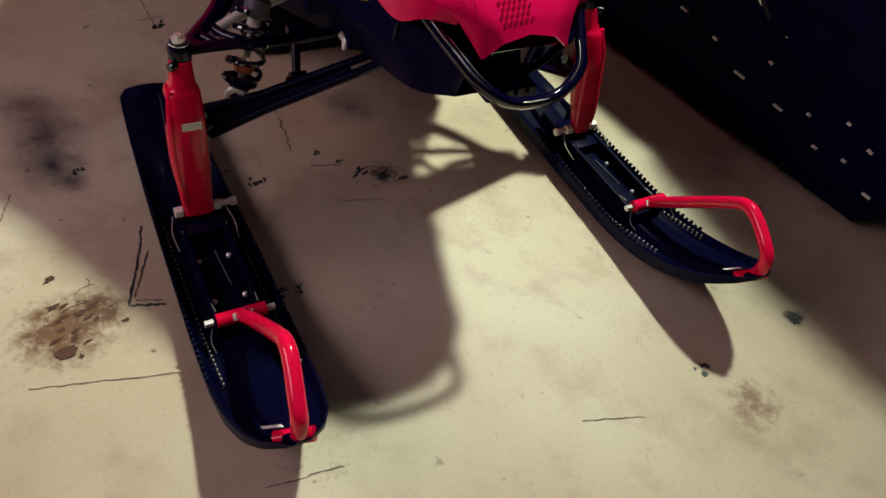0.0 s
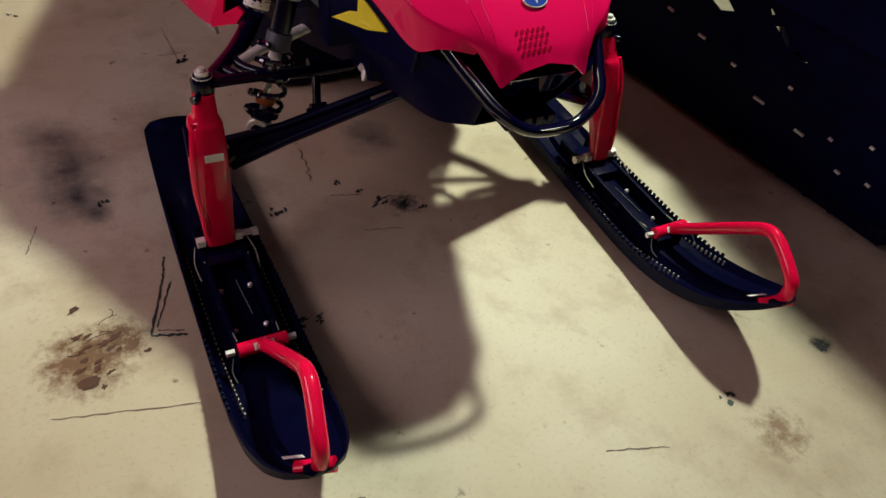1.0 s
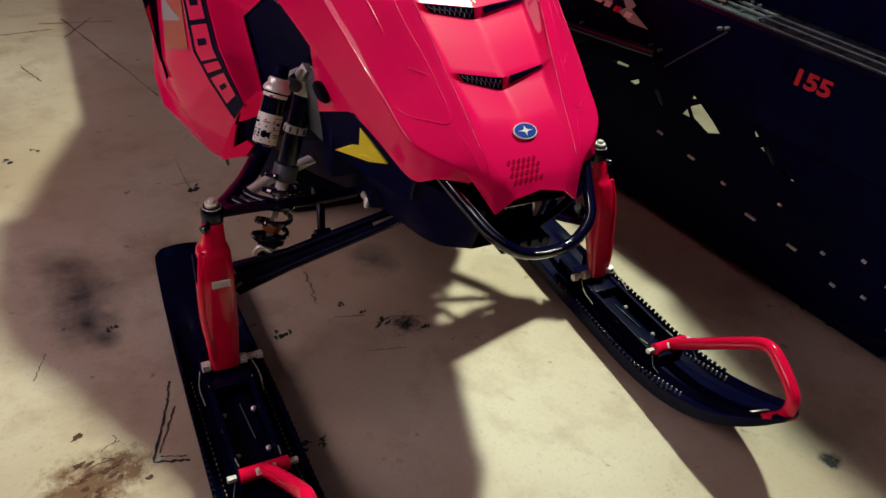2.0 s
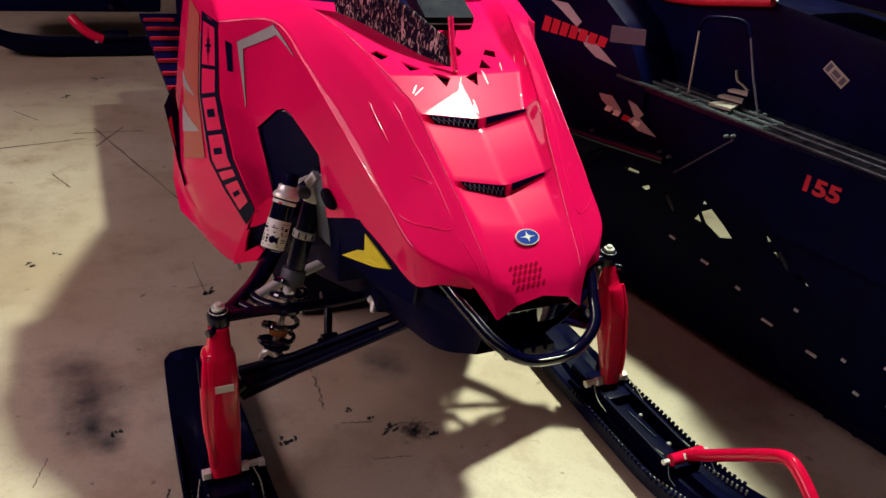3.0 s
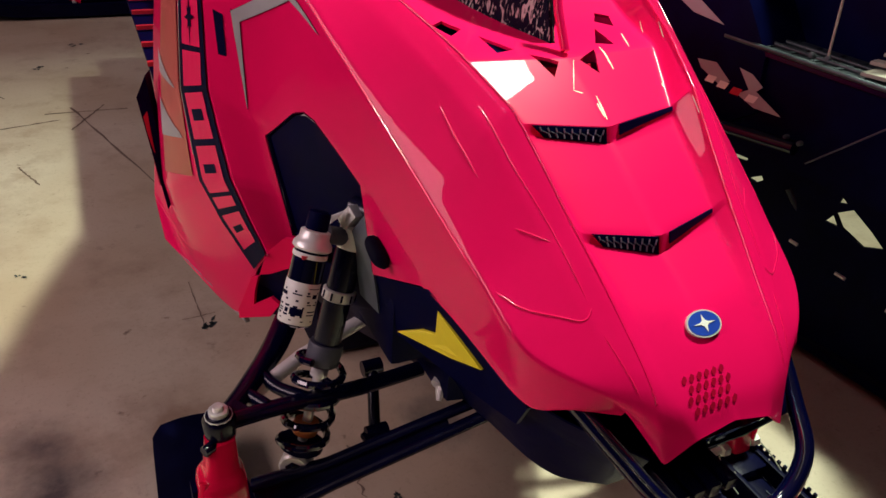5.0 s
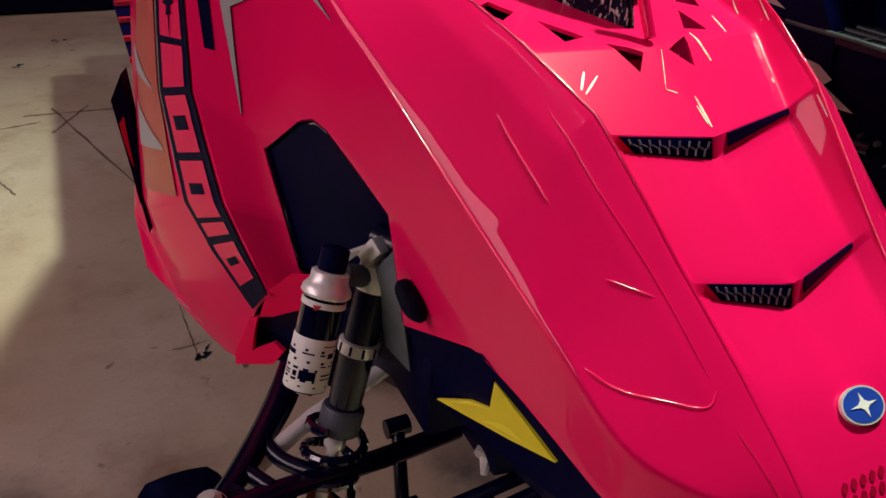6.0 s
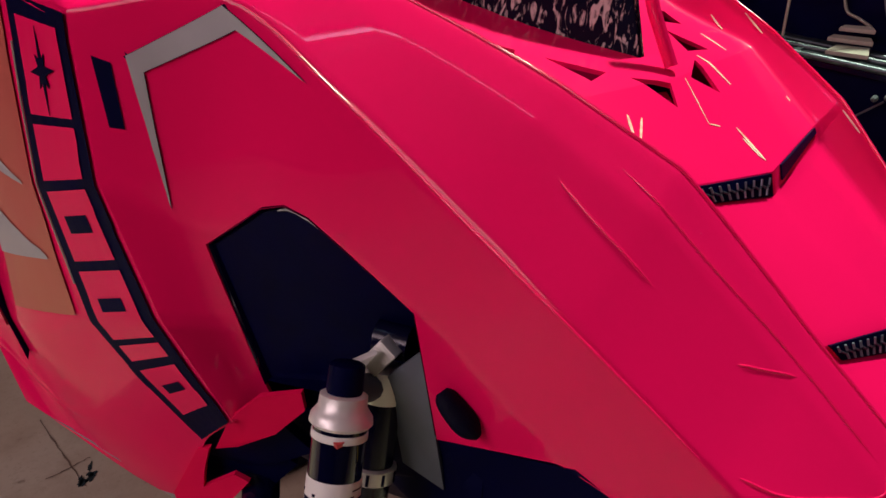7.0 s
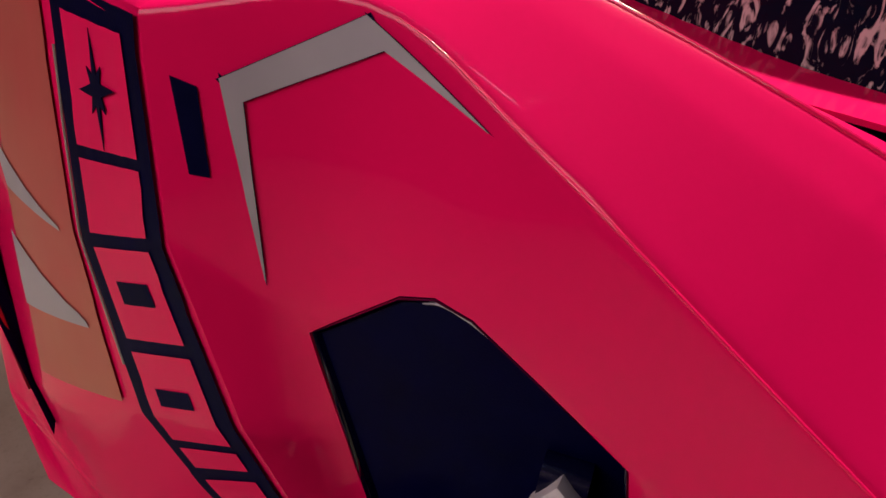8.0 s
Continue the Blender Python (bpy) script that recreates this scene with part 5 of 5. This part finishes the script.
for a0, h0, ln in ((-0.040, 0.281, 0.022), (0.092, 0.261, 0.026), (0.335, 0.192, 0.036), (0.478, 0.177, 0.030), (0.618, 0.144, 0.016), (0.795, 0.117, 0.024), (0.56, 0.21, 0.012), (0.70, 0.16, 0.014), (0.22, 0.24, 0.016), (0.40, 0.27, 0.012), (0.66, 0.25, 0.012), (0.74, 0.22, 0.016)):
    part("rivet", tube([loc(a0 - ln / 2, h0, -0.047), loc(a0 + ln / 2, h0 - 0.002, -0.047)], 0.0045, sides=6), STEEL, other, "small worn steel fastener")
slab("running_board", [(-0.36, 0.695), (1.02, 0.695), (1.02, 0.708), (-0.36, 0.708)], 0.15, BLACK_STEEL, "dark metal running board edge", 0.012)
for w, h in ((0.014, 0.712), (-0.030, 0.716), (-0.075, 0.716)):
    part("board_lip", tube([loc(-0.34, h, w), loc(1.0, h, w)], 0.006), TREAD_PLATE, other, "worn metal lip")
board = slab("tread_plate", [(-0.34, 0.7085), (1.0, 0.7085), (1.0, 0.712), (-0.34, 0.712)], 0.145, TREAD_PLATE, "worn teal metal tread plate", 0.008)
for k in range(22):
    s0 = -0.30 + k * 0.058
    part("tread_rib", prism([loc(s0, 0.7125, 0.000), loc(s0 + 0.012, 0.7125, 0.000), loc(s0 + 0.012, 0.7125, -0.125), loc(s0, 0.7125, -0.125)], (0, 0, 0.003), bevel=0.001), TREAD_PLATE, board)
for s0, s1, w0, w1, z, lab in ((-0.015, 0.060, -0.012, -0.060, 0.722, "worn grey plate on the board"), (-0.030, 0.052, -0.066, -0.084, 0.735, "bent grey strip on the board"), (-0.020, 0.045, -0.092, -0.104, 0.752, "bent grey strip on the board")):
    part("grip_plate", prism([loc(s0, z, w0), loc(s1, z + 0.006, w0), loc(s1 - 0.01, z + 0.010, w1), loc(s0 + 0.006, z + 0.004, w1)], (0, 0, -0.008), bevel=0.002), PALE, board, lab)
part("strap", tube(smooth_path([loc(-0.035, 0.800, -0.13), loc(-0.020, 0.775, -0.125), loc(0.004, 0.768, -0.120), loc(0.030, 0.758, -0.115)], 4), 0.006, sides=8, flat=0.5), PALE, board, "short pale strap")
slab("tunnel_wall", [(-0.5, 0.70), (1.02, 0.70), (1.02, 0.92), (0.2, 0.98), (-0.2, 1.02), (-0.5, 1.04)], 0.30, NIGHT, "black upper tunnel wall", -0.145, 0.02)
tilt = lambda a, h: (0.240 + a * math.cos(0.50) + h * math.sin(0.50), 0.862 - a * math.sin(0.50) + h * math.cos(0.50))
paper = slab("paper_label", [tilt(a, h) for a, h in ((-0.036, -0.015), (0.036, -0.015), (0.036, 0.015), (-0.036, 0.015))], 0.001, PALE, "pale paper label with grey print bars", -0.1435)
for a0, a1, h0, h1 in ((-0.032, -0.020, -0.011, 0.011), (-0.012, 0.012, -0.004, 0.008), (0.018, 0.031, -0.009, 0.010), (-0.012, 0.012, -0.011, -0.008)):
    slab("print_bar", [tilt(a, h) for a, h in ((a0, h0), (a1, h0), (a1, h1), (a0, h1))], 0.0008, SEAT_GREY, "", -0.1425, parent=paper)
# toe bar
bar = part("toe_bar", tube(smooth_path([loc(-0.118, 0.895, -0.03), loc(-0.119, 0.905, -0.03), loc(-0.108, 0.930, -0.035), loc(-0.085, 0.938, -0.04), loc(-0.035, 0.940, -0.08), loc(-0.016, 0.932, -0.09), loc(0.000, 0.912, -0.09), loc(0.008, 0.902, -0.09)], 4), 0.0055), NIGHT, other, "dark bent toe bar on two bright legs")
part("leg", tube([loc(-0.102, 0.718, -0.03), loc(-0.118, 0.897, -0.03)], 0.0030), PALE, bar, "thin bright leg")
part("leg", tube([loc(0.092, 0.718, -0.09), loc(0.050, 0.80, -0.09), loc(0.006, 0.905, -0.09)], 0.0032), SEAT_GREY2, bar, "thin steel leg")
for q in (loc(-0.102, 0.716, -0.03), loc(-0.135, 0.716, -0.02), loc(0.092, 0.716, -0.09), loc(0.120, 0.716, -0.08)):
    part("foot_bolt", turned(q, q + Vector((0, 0, 0.012)), [(0, 0.007), (0.7, 0.007), (1, 0.004)], sides=8), LIP, bar, "dull bolt head")
# side cowl with graphics
slab("cowl", [(-1.35, 0.42), (-0.42, 0.42), (-0.20, 0.56), (-0.22, 0.70), (-0.34, 0.86), (-0.55, 0.98), (-1.0, 1.02), (-1.45, 0.75)], 0.40, NIGHT, "black side cowl", 0.018, 0.03)
for pts in ([(-0.69, 0.869), (-0.605, 0.873), (-0.529, 0.831), (-0.548, 0.811), (-0.635, 0.848)], [(-0.548, 0.811), (-0.50, 0.80), (-0.422, 0.770), (-0.347, 0.734), (-0.441, 0.741), (-0.498, 0.764)], [(-0.397, 0.639), (-0.341, 0.646), (-0.291, 0.613), (-0.321, 0.599), (-0.381, 0.621)], [(-0.275, 0.653), (-0.238, 0.649), (-0.202, 0.629), (-0.216, 0.614), (-0.138, 0.580), (-0.211, 0.576), (-0.264, 0.593), (-0.236, 0.612)]):
    slab("zigzag", pts, 0.0008, GREY, "grey zigzag decal", 0.0192)
slab("grey_plate", [(-0.395, 0.800), (-0.255, 0.822), (-0.262, 0.866), (-0.397, 0.850)], 0.003, SEAT_GREY, "dull slate decal plate", 0.0205)
for k in range(7):
    s0 = -0.71 + k * 0.044
    slab("red_block", [(s0, 0.765 + k * 0.002), (s0 + 0.036, 0.766 + k * 0.002), (s0 + 0.044, 0.814 - k * 0.001), (s0 + 0.008, 0.815 - k * 0.001)], 0.0008, DECAL_RED, "plain red block", 0.0215)
for k, (s0, mat) in enumerate(((-0.362, WHITE), (-0.325, WHITE), (-0.285, DECAL_RED), (-0.240, WHITE))):
    h0 = 0.594 - k * 0.003
    slab("mark", [(s0, h0), (s0 + 0.026, h0 + 0.001), (s0 + 0.034, h0 + 0.019), (s0 + 0.008, h0 + 0.018)], 0.0008, mat, "plain mark on the cowl", 0.0200)
# the number on the tunnel side
cu = bpy.data.curves.new("number", "FONT")
cu.body, cu.size, cu.extrude, cu.align_x, cu.offset = "155", 0.066, 0.0006, "LEFT", 0.0025
txt = new("number_155", cu)
bpy.context.view_layer.update()
me = bpy.data.meshes.new_from_object(txt.evaluated_get(bpy.context.evaluated_depsgraph_get()))
bpy.data.objects.remove(txt)
bpy.data.curves.remove(cu)
me.materials.clear()
me.materials.append(DECAL_RED)
num = new("number", me)
num.parent = other
num["label"] = "red number 155"
num.matrix_basis = Matrix.Translation(loc(0.318, 0.604, 0.0015)) @ Matrix((AFT, UP, OUT)).transposed().to_4x4() @ Matrix.Diagonal((1.12, 0.85, 1, 1))
# pipe, brace, fasteners
part("exhaust_guard", tube(smooth_path([loc(-0.50, 0.488, 0.035), loc(-0.25, 0.515, 0.04), loc(-0.07, 0.535, 0.04)], 4), 0.017), BLACK_STEEL, other, "black guard tube")
part("brace", tube([loc(-0.045, 0.504, 0.02), loc(0.114, 0.662, 0.02)], 0.0022), SEAT_GREY, other, "thin bright brace")
for s0, h0 in ((-0.10, 0.55), (-0.065, 0.548), (0.10, 0.668), (0.12, 0.675), (-0.38, 0.52)):
    part("bolt", turned(loc(s0, h0, 0.03), loc(s0, h0, 0.045), [(0, 0.006), (0.7, 0.006), (1, 0.003)], sides=8), LIP, other, "dull bolt")
# track: belt, lugs, clips, rails, wheels
belt = bmesh.new()
outer = smooth_path([loc(-0.45, 0.36), loc(-0.30, 0.50), (loc(0.2, 0.50)), loc(0.72, 0.50), loc(0.88, 0.30), loc(0.84, 0.11), loc(0.72, 0.065), loc(0.2, 0.065), loc(-0.35, 0.065), loc(-0.52, 0.16)], 6, closed=True)
rings = []
for i, p in enumerate(outer):
    d = (outer[(i + 1) % len(outer)] - outer[i - 1]).normalized()
    nrm = OUT.cross(d)
    rings.append([belt.verts.new(p + OUT * w + nrm * k) for w, k in ((-0.04, -0.005), (-0.04, 0.006), (-0.30, 0.006), (-0.30, -0.005))])
for a, b in zip(rings, rings[1:] + rings[:1]):
    for i in range(4):
        belt.faces.new((a[i], a[(i + 1) % 4], b[(i + 1) % 4], b[i]))
tr = part("track", fix(belt), RUBBER, other, "black rubber track with tall lugs")
lugs = bmesh.new()
clips = bmesh.new()
centre = loc(0.18, 0.21)
for k in range(0, len(outer)):
    p = outer[k]
    q = outer[(k + 1) % len(outer)]
    d = (q - p).normalized()
    nrm = OUT.cross(d)
    if nrm.dot(p - centre) < 0:
        nrm = -nrm
    for w0, w1 in ((-0.045, -0.11), (-0.13, -0.21), (-0.23, -0.295)):
        base = [p + OUT * w0 - d * 0.006, p + OUT * w1 - d * 0.006, p + OUT * w1 + d * 0.006, p + OUT * w0 + d * 0.006]
        prism(base, nrm * 0.028, lugs)
    if k % 2 == 0:
        c0 = p + OUT * -0.10
        prism([c0 + OUT * 0.010 - d * 0.006, c0 - OUT * 0.010 - d * 0.006, c0 - OUT * 0.010 + d * 0.006, c0 + OUT * 0.010 + d * 0.006], nrm * -0.012, clips)
tagged(part("lug", lugs, RUBBER, tr), kind="stuff")
tagged(part("clip", clips, STEEL, tr, "small bright track clips"), kind="stuff")
for w in (-0.10, -0.26):
    part("rail", tube([loc(-0.30, 0.17, w), loc(-0.15, 0.105, w), loc(0.75, 0.105, w)], 0.016, flat=1.6), BLACK_STEEL, other, "black slide rail")
    for s0, h0, r in ((0.78, 0.21, 0.085), (0.42, 0.125, 0.045), (0.05, 0.125, 0.045), (0.30, 0.30, 0.05)):
        part("idler_wheel", turned(loc(s0, h0, w - 0.012), loc(s0, h0, w + 0.012), [(0, r * 0.8), (0.1, r), (0.9, r), (1, r * 0.8)]), RUBBER, other, "black idler wheel")
part("swing_arm", tube([loc(-0.10, 0.40, -0.06), loc(0.16, 0.11, -0.10)], 0.016), BLACK_STEEL, other, "black suspension arm")
part("swing_arm", tube([loc(0.30, 0.40, -0.06), loc(0.58, 0.12, -0.10)], 0.016), BLACK_STEEL, other, "black suspension arm")
part("swing_arm", tube([loc(0.52, 0.40, -0.20), loc(0.25, 0.13, -0.20)], 0.026), BLACK_STEEL, other, "black suspension arm")
slab("snow_flap", [(0.98, 0.12), (1.02, 0.12), (1.02, 0.55), (0.98, 0.55)], 0.40, RUBBER, "black rubber snow flap", -0.02)
# unseen seat, raised and sloped so its shadow falls beside the right ski
slab("seat", [(0.10, 1.04), (0.5, 1.03), (0.98, 1.04), (1.06, 1.14), (1.02, 1.44), (0.55, 1.43), (0.37, 1.38), (0.12, 1.12)], 0.34, NIGHT, "unseen black seat, made tall to cast a floor shadow", -0.055, 0.05)
slab("windscreen", [(-0.62, 1.0), (-0.30, 0.95), (0.02, 1.00), (-0.1, 1.12), (-0.6, 1.25)], 0.02, WHITE, "white and red side screen", -0.13, 0.004)
part("screen_edge", tube(smooth_path([loc(-0.62, 1.0, -0.125), loc(-0.45, 0.955, -0.125), loc(-0.30, 0.945, -0.125), loc(0.02, 0.998, -0.125)], 4), 0.013), DECAL_RED, other, "red screen edge")

# ---- the far sled: a ski and its strut ----
far = thing("snowmobile", "dark snowmobile across the garage with a black ski", "snowmobile", "parked snowmobiles", (-0.55, 3.72, 0))
bm = bmesh.new()
rows = []
for x, z, hw in ((-0.56, 0.15, 0.02), (-0.52, 0.115, 0.06), (-0.42, 0.075, 0.085), (-0.25, 0.05, 0.09), (0.10, 0.045, 0.09), (0.45, 0.05, 0.09), (0.52, 0.06, 0.08)):
    rows.append([bm.verts.new((x, u * hw, z + dz)) for u, dz in ((-1, 0.03), (-0.9, 0.035), (-0.7, 0.01), (0.7, 0.01), (0.9, 0.035), (1, 0.03), (0.95, -0.03), (-0.95, -0.03))])
for a, b in zip(rows, rows[1:]):
    for i in range(8):
        bm.faces.new((a[i], a[(i + 1) % 8], b[(i + 1) % 8], b[i]))
bm.faces.new(rows[0])
bm.faces.new(rows[-1])
part("ski", fix(bm), SKI, far, "black plastic ski")
part("spindle", tube(smooth_path([(0.06, -0.02, 0.085), (-0.01, 0.0, 0.115), (-0.07, 0.03, 0.165), (-0.10, 0.06, 0.20)], 4), [0.026] * 13, flat=1.1), RED_METAL, far, "short red steering spindle")
part("belly", box((-0.55, 0.16, 0.20), (0.42, 0.60, 0.42), 0.05), BLACK, far, "dark belly pan")
part("knuckle", box((0.06, -0.035, 0.08), (0.20, 0.035, 0.135), 0.015), BLACK_STEEL, far, "black ski knuckle")
part("ski_bolt", tube([(0.02, -0.05, 0.075), (0.02, 0.05, 0.075)], 0.010), STEEL, far)
part("arm", tube([(0.12, 0.05, 0.26), (0.25, 0.5, 0.36)], 0.018), BLACK_STEEL, far, "black suspension arm")
part("arm", tube([(0.12, 0.06, 0.40), (0.3, 0.5, 0.48)], 0.015), BLACK_STEEL, far, "black suspension arm")
part("body", loft([[(-0.15, 0.62, 0.55), (0.3, 0.62, 0.8), (0.9, 0.62, 0.95), (1.8, 0.62, 0.9)], [(-0.1, 0.35, 0.5), (0.3, 0.32, 0.72), (0.9, 0.28, 0.86), (1.8, 0.3, 0.8)], [(-0.05, 0.34, 0.36), (0.3, 0.30, 0.36), (0.9, 0.28, 0.36), (1.8, 0.3, 0.36)], [(-0.05, 0.62, 0.33), (0.3, 0.62, 0.32), (0.9, 0.62, 0.32), (1.8, 0.62, 0.32)]], n=5, edge=0.02), BLACK, far, "dark sled body")

# ---- marks on the floor ----
rnd = random.Random(4)


def blot(x, y, rx, ry, turn, mat, label, rough=0.35, count=26, z=0.0012):
    bm = bmesh.new()
    vs = []
    for i in range(count):
        a = 2 * math.pi * i / count
        r = 1 + rough * (rnd.random() - 0.5) * 2
        u, v = math.cos(a) * rx * r, math.sin(a) * ry * r
        c, s_ = math.cos(turn), math.sin(turn)
        vs.append(bm.verts.new((x + u * c - v * s_, y + u * s_ + v * c, z)))
    bm.faces.new(vs)
    part("stain_or_shade", bm, mat, floor, label, smooth=False)


def streak(p, q, w, mat, label, wob=0.004):
    p, q = Vector((*p, 0.001)), Vector((*q, 0.001))
    n = 14
    d = (q - p).normalized()
    side = Vector((-d.y, d.x, 0))
    bm = bmesh.new()
    rows = []
    for i in range(n + 1):
        c = p.lerp(q, i / n) + side * (rnd.random() - 0.5) * wob
        k = w * (0.3 + 0.7 * rnd.random()) / 2
        rows.append((bm.verts.new(c + side * k), bm.verts.new(c - side * k)))
    for a, b in zip(rows, rows[1:]):
        bm.faces.new((a[0], a[1], b[1], b[0]))
    part("scuff", bm, mat, floor, label, smooth=False)


# dark outline round the foot of one ski
for p, q, w in (((-0.666, -0.130), (-0.600, -0.150), 0.009), ((-0.666, -0.130), (-0.615, 0.015), 0.008), ((-0.652, -0.112), (-0.601, 0.003), 0.004), ((-0.652, -0.120), (-0.604, -0.137), 0.004), ((-0.615, 0.015), (-0.598, 0.080), 0.006)):
    streak(p, q, w, GREASE, "dark grease line", 0.003)
streak((-0.197, 0.362), (-0.210, 0.223), 0.006, SCRATCH, "faint brown scuff", 0.012)
streak((-0.185, 0.162), (-0.108, 0.143), 0.004, SCRATCH, "faint brown scuff", 0.003)
for p, q in (((-0.863, -0.26), (-0.618, -0.317)), ((0.053, -0.697), (0.178, -0.738)), ((-0.543, -0.596), (-0.405, -0.608)), ((-0.86, 0.177), (-0.831, 0.259)), ((-0.62, 2.40), (-0.366, 1.541)), ((-0.712, 2.35), (-0.42, 2.34)), ((-0.628, 2.172), (-0.50, 2.40)), ((-1.033, 2.206), (-0.66, 2.28)), ((-0.400, 1.06), (-0.392, 0.84)), ((-0.44, 0.90), (-0.36, 0.905)), ((-0.05, 0.12), (0.03, 0.09)), ((-0.15, 0.02), (-0.06, 0.00)), ((-0.80, 1.9), (-0.74, 1.75)), ((-0.95, 2.7), (-0.85, 2.55))):
    streak(p, q, 0.0035 if p[1] < 1.2 else 0.010, SCRATCH, "thin dark scratch")
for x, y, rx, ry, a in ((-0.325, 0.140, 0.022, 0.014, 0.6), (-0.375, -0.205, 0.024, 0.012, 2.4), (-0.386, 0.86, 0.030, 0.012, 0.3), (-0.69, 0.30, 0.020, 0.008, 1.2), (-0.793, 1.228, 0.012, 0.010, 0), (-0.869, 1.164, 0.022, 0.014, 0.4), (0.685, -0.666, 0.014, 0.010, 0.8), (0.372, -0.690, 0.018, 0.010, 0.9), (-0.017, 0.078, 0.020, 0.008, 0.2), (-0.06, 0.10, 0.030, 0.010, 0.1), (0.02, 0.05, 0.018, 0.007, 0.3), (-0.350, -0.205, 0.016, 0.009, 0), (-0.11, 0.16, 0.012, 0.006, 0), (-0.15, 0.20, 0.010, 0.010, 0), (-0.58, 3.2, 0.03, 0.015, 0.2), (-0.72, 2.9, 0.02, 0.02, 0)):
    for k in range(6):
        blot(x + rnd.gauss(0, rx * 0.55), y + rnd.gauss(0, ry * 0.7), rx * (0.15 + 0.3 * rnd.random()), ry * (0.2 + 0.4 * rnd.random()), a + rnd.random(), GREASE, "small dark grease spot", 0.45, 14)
for k in range(16):
    x, y = -0.775 + rnd.gauss(0, 0.040), -0.135 + rnd.gauss(0, 0.045)
    blot(x, y, 0.004 + 0.010 * rnd.random(), 0.003 + 0.004 * rnd.random(), 0.3 + rnd.random() * 0.4, RUST, "flake of rust", 0.5, 12, 0.0010 + 0.00005 * k)
blot(-0.790, -0.203, 0.022, 0.012, 0.25, RUST, "dark block of rust", 0.25, 16, 0.0021)
for k in range(7):
    x, y, r = -0.765 + rnd.gauss(0, 0.03), -0.13 + rnd.gauss(0, 0.035), 0.018 + 0.022 * rnd.random()
    a = rnd.random() * 6.28
    for e in range(5):
        p, q = [(x + math.cos(a + f * 0.28) * r, y + math.sin(a + f * 0.28) * r * 0.6) for f in (e, e + 1)]
        streak(p, q, 0.0028, RUST, "curved rusty scrape", 0.0008)
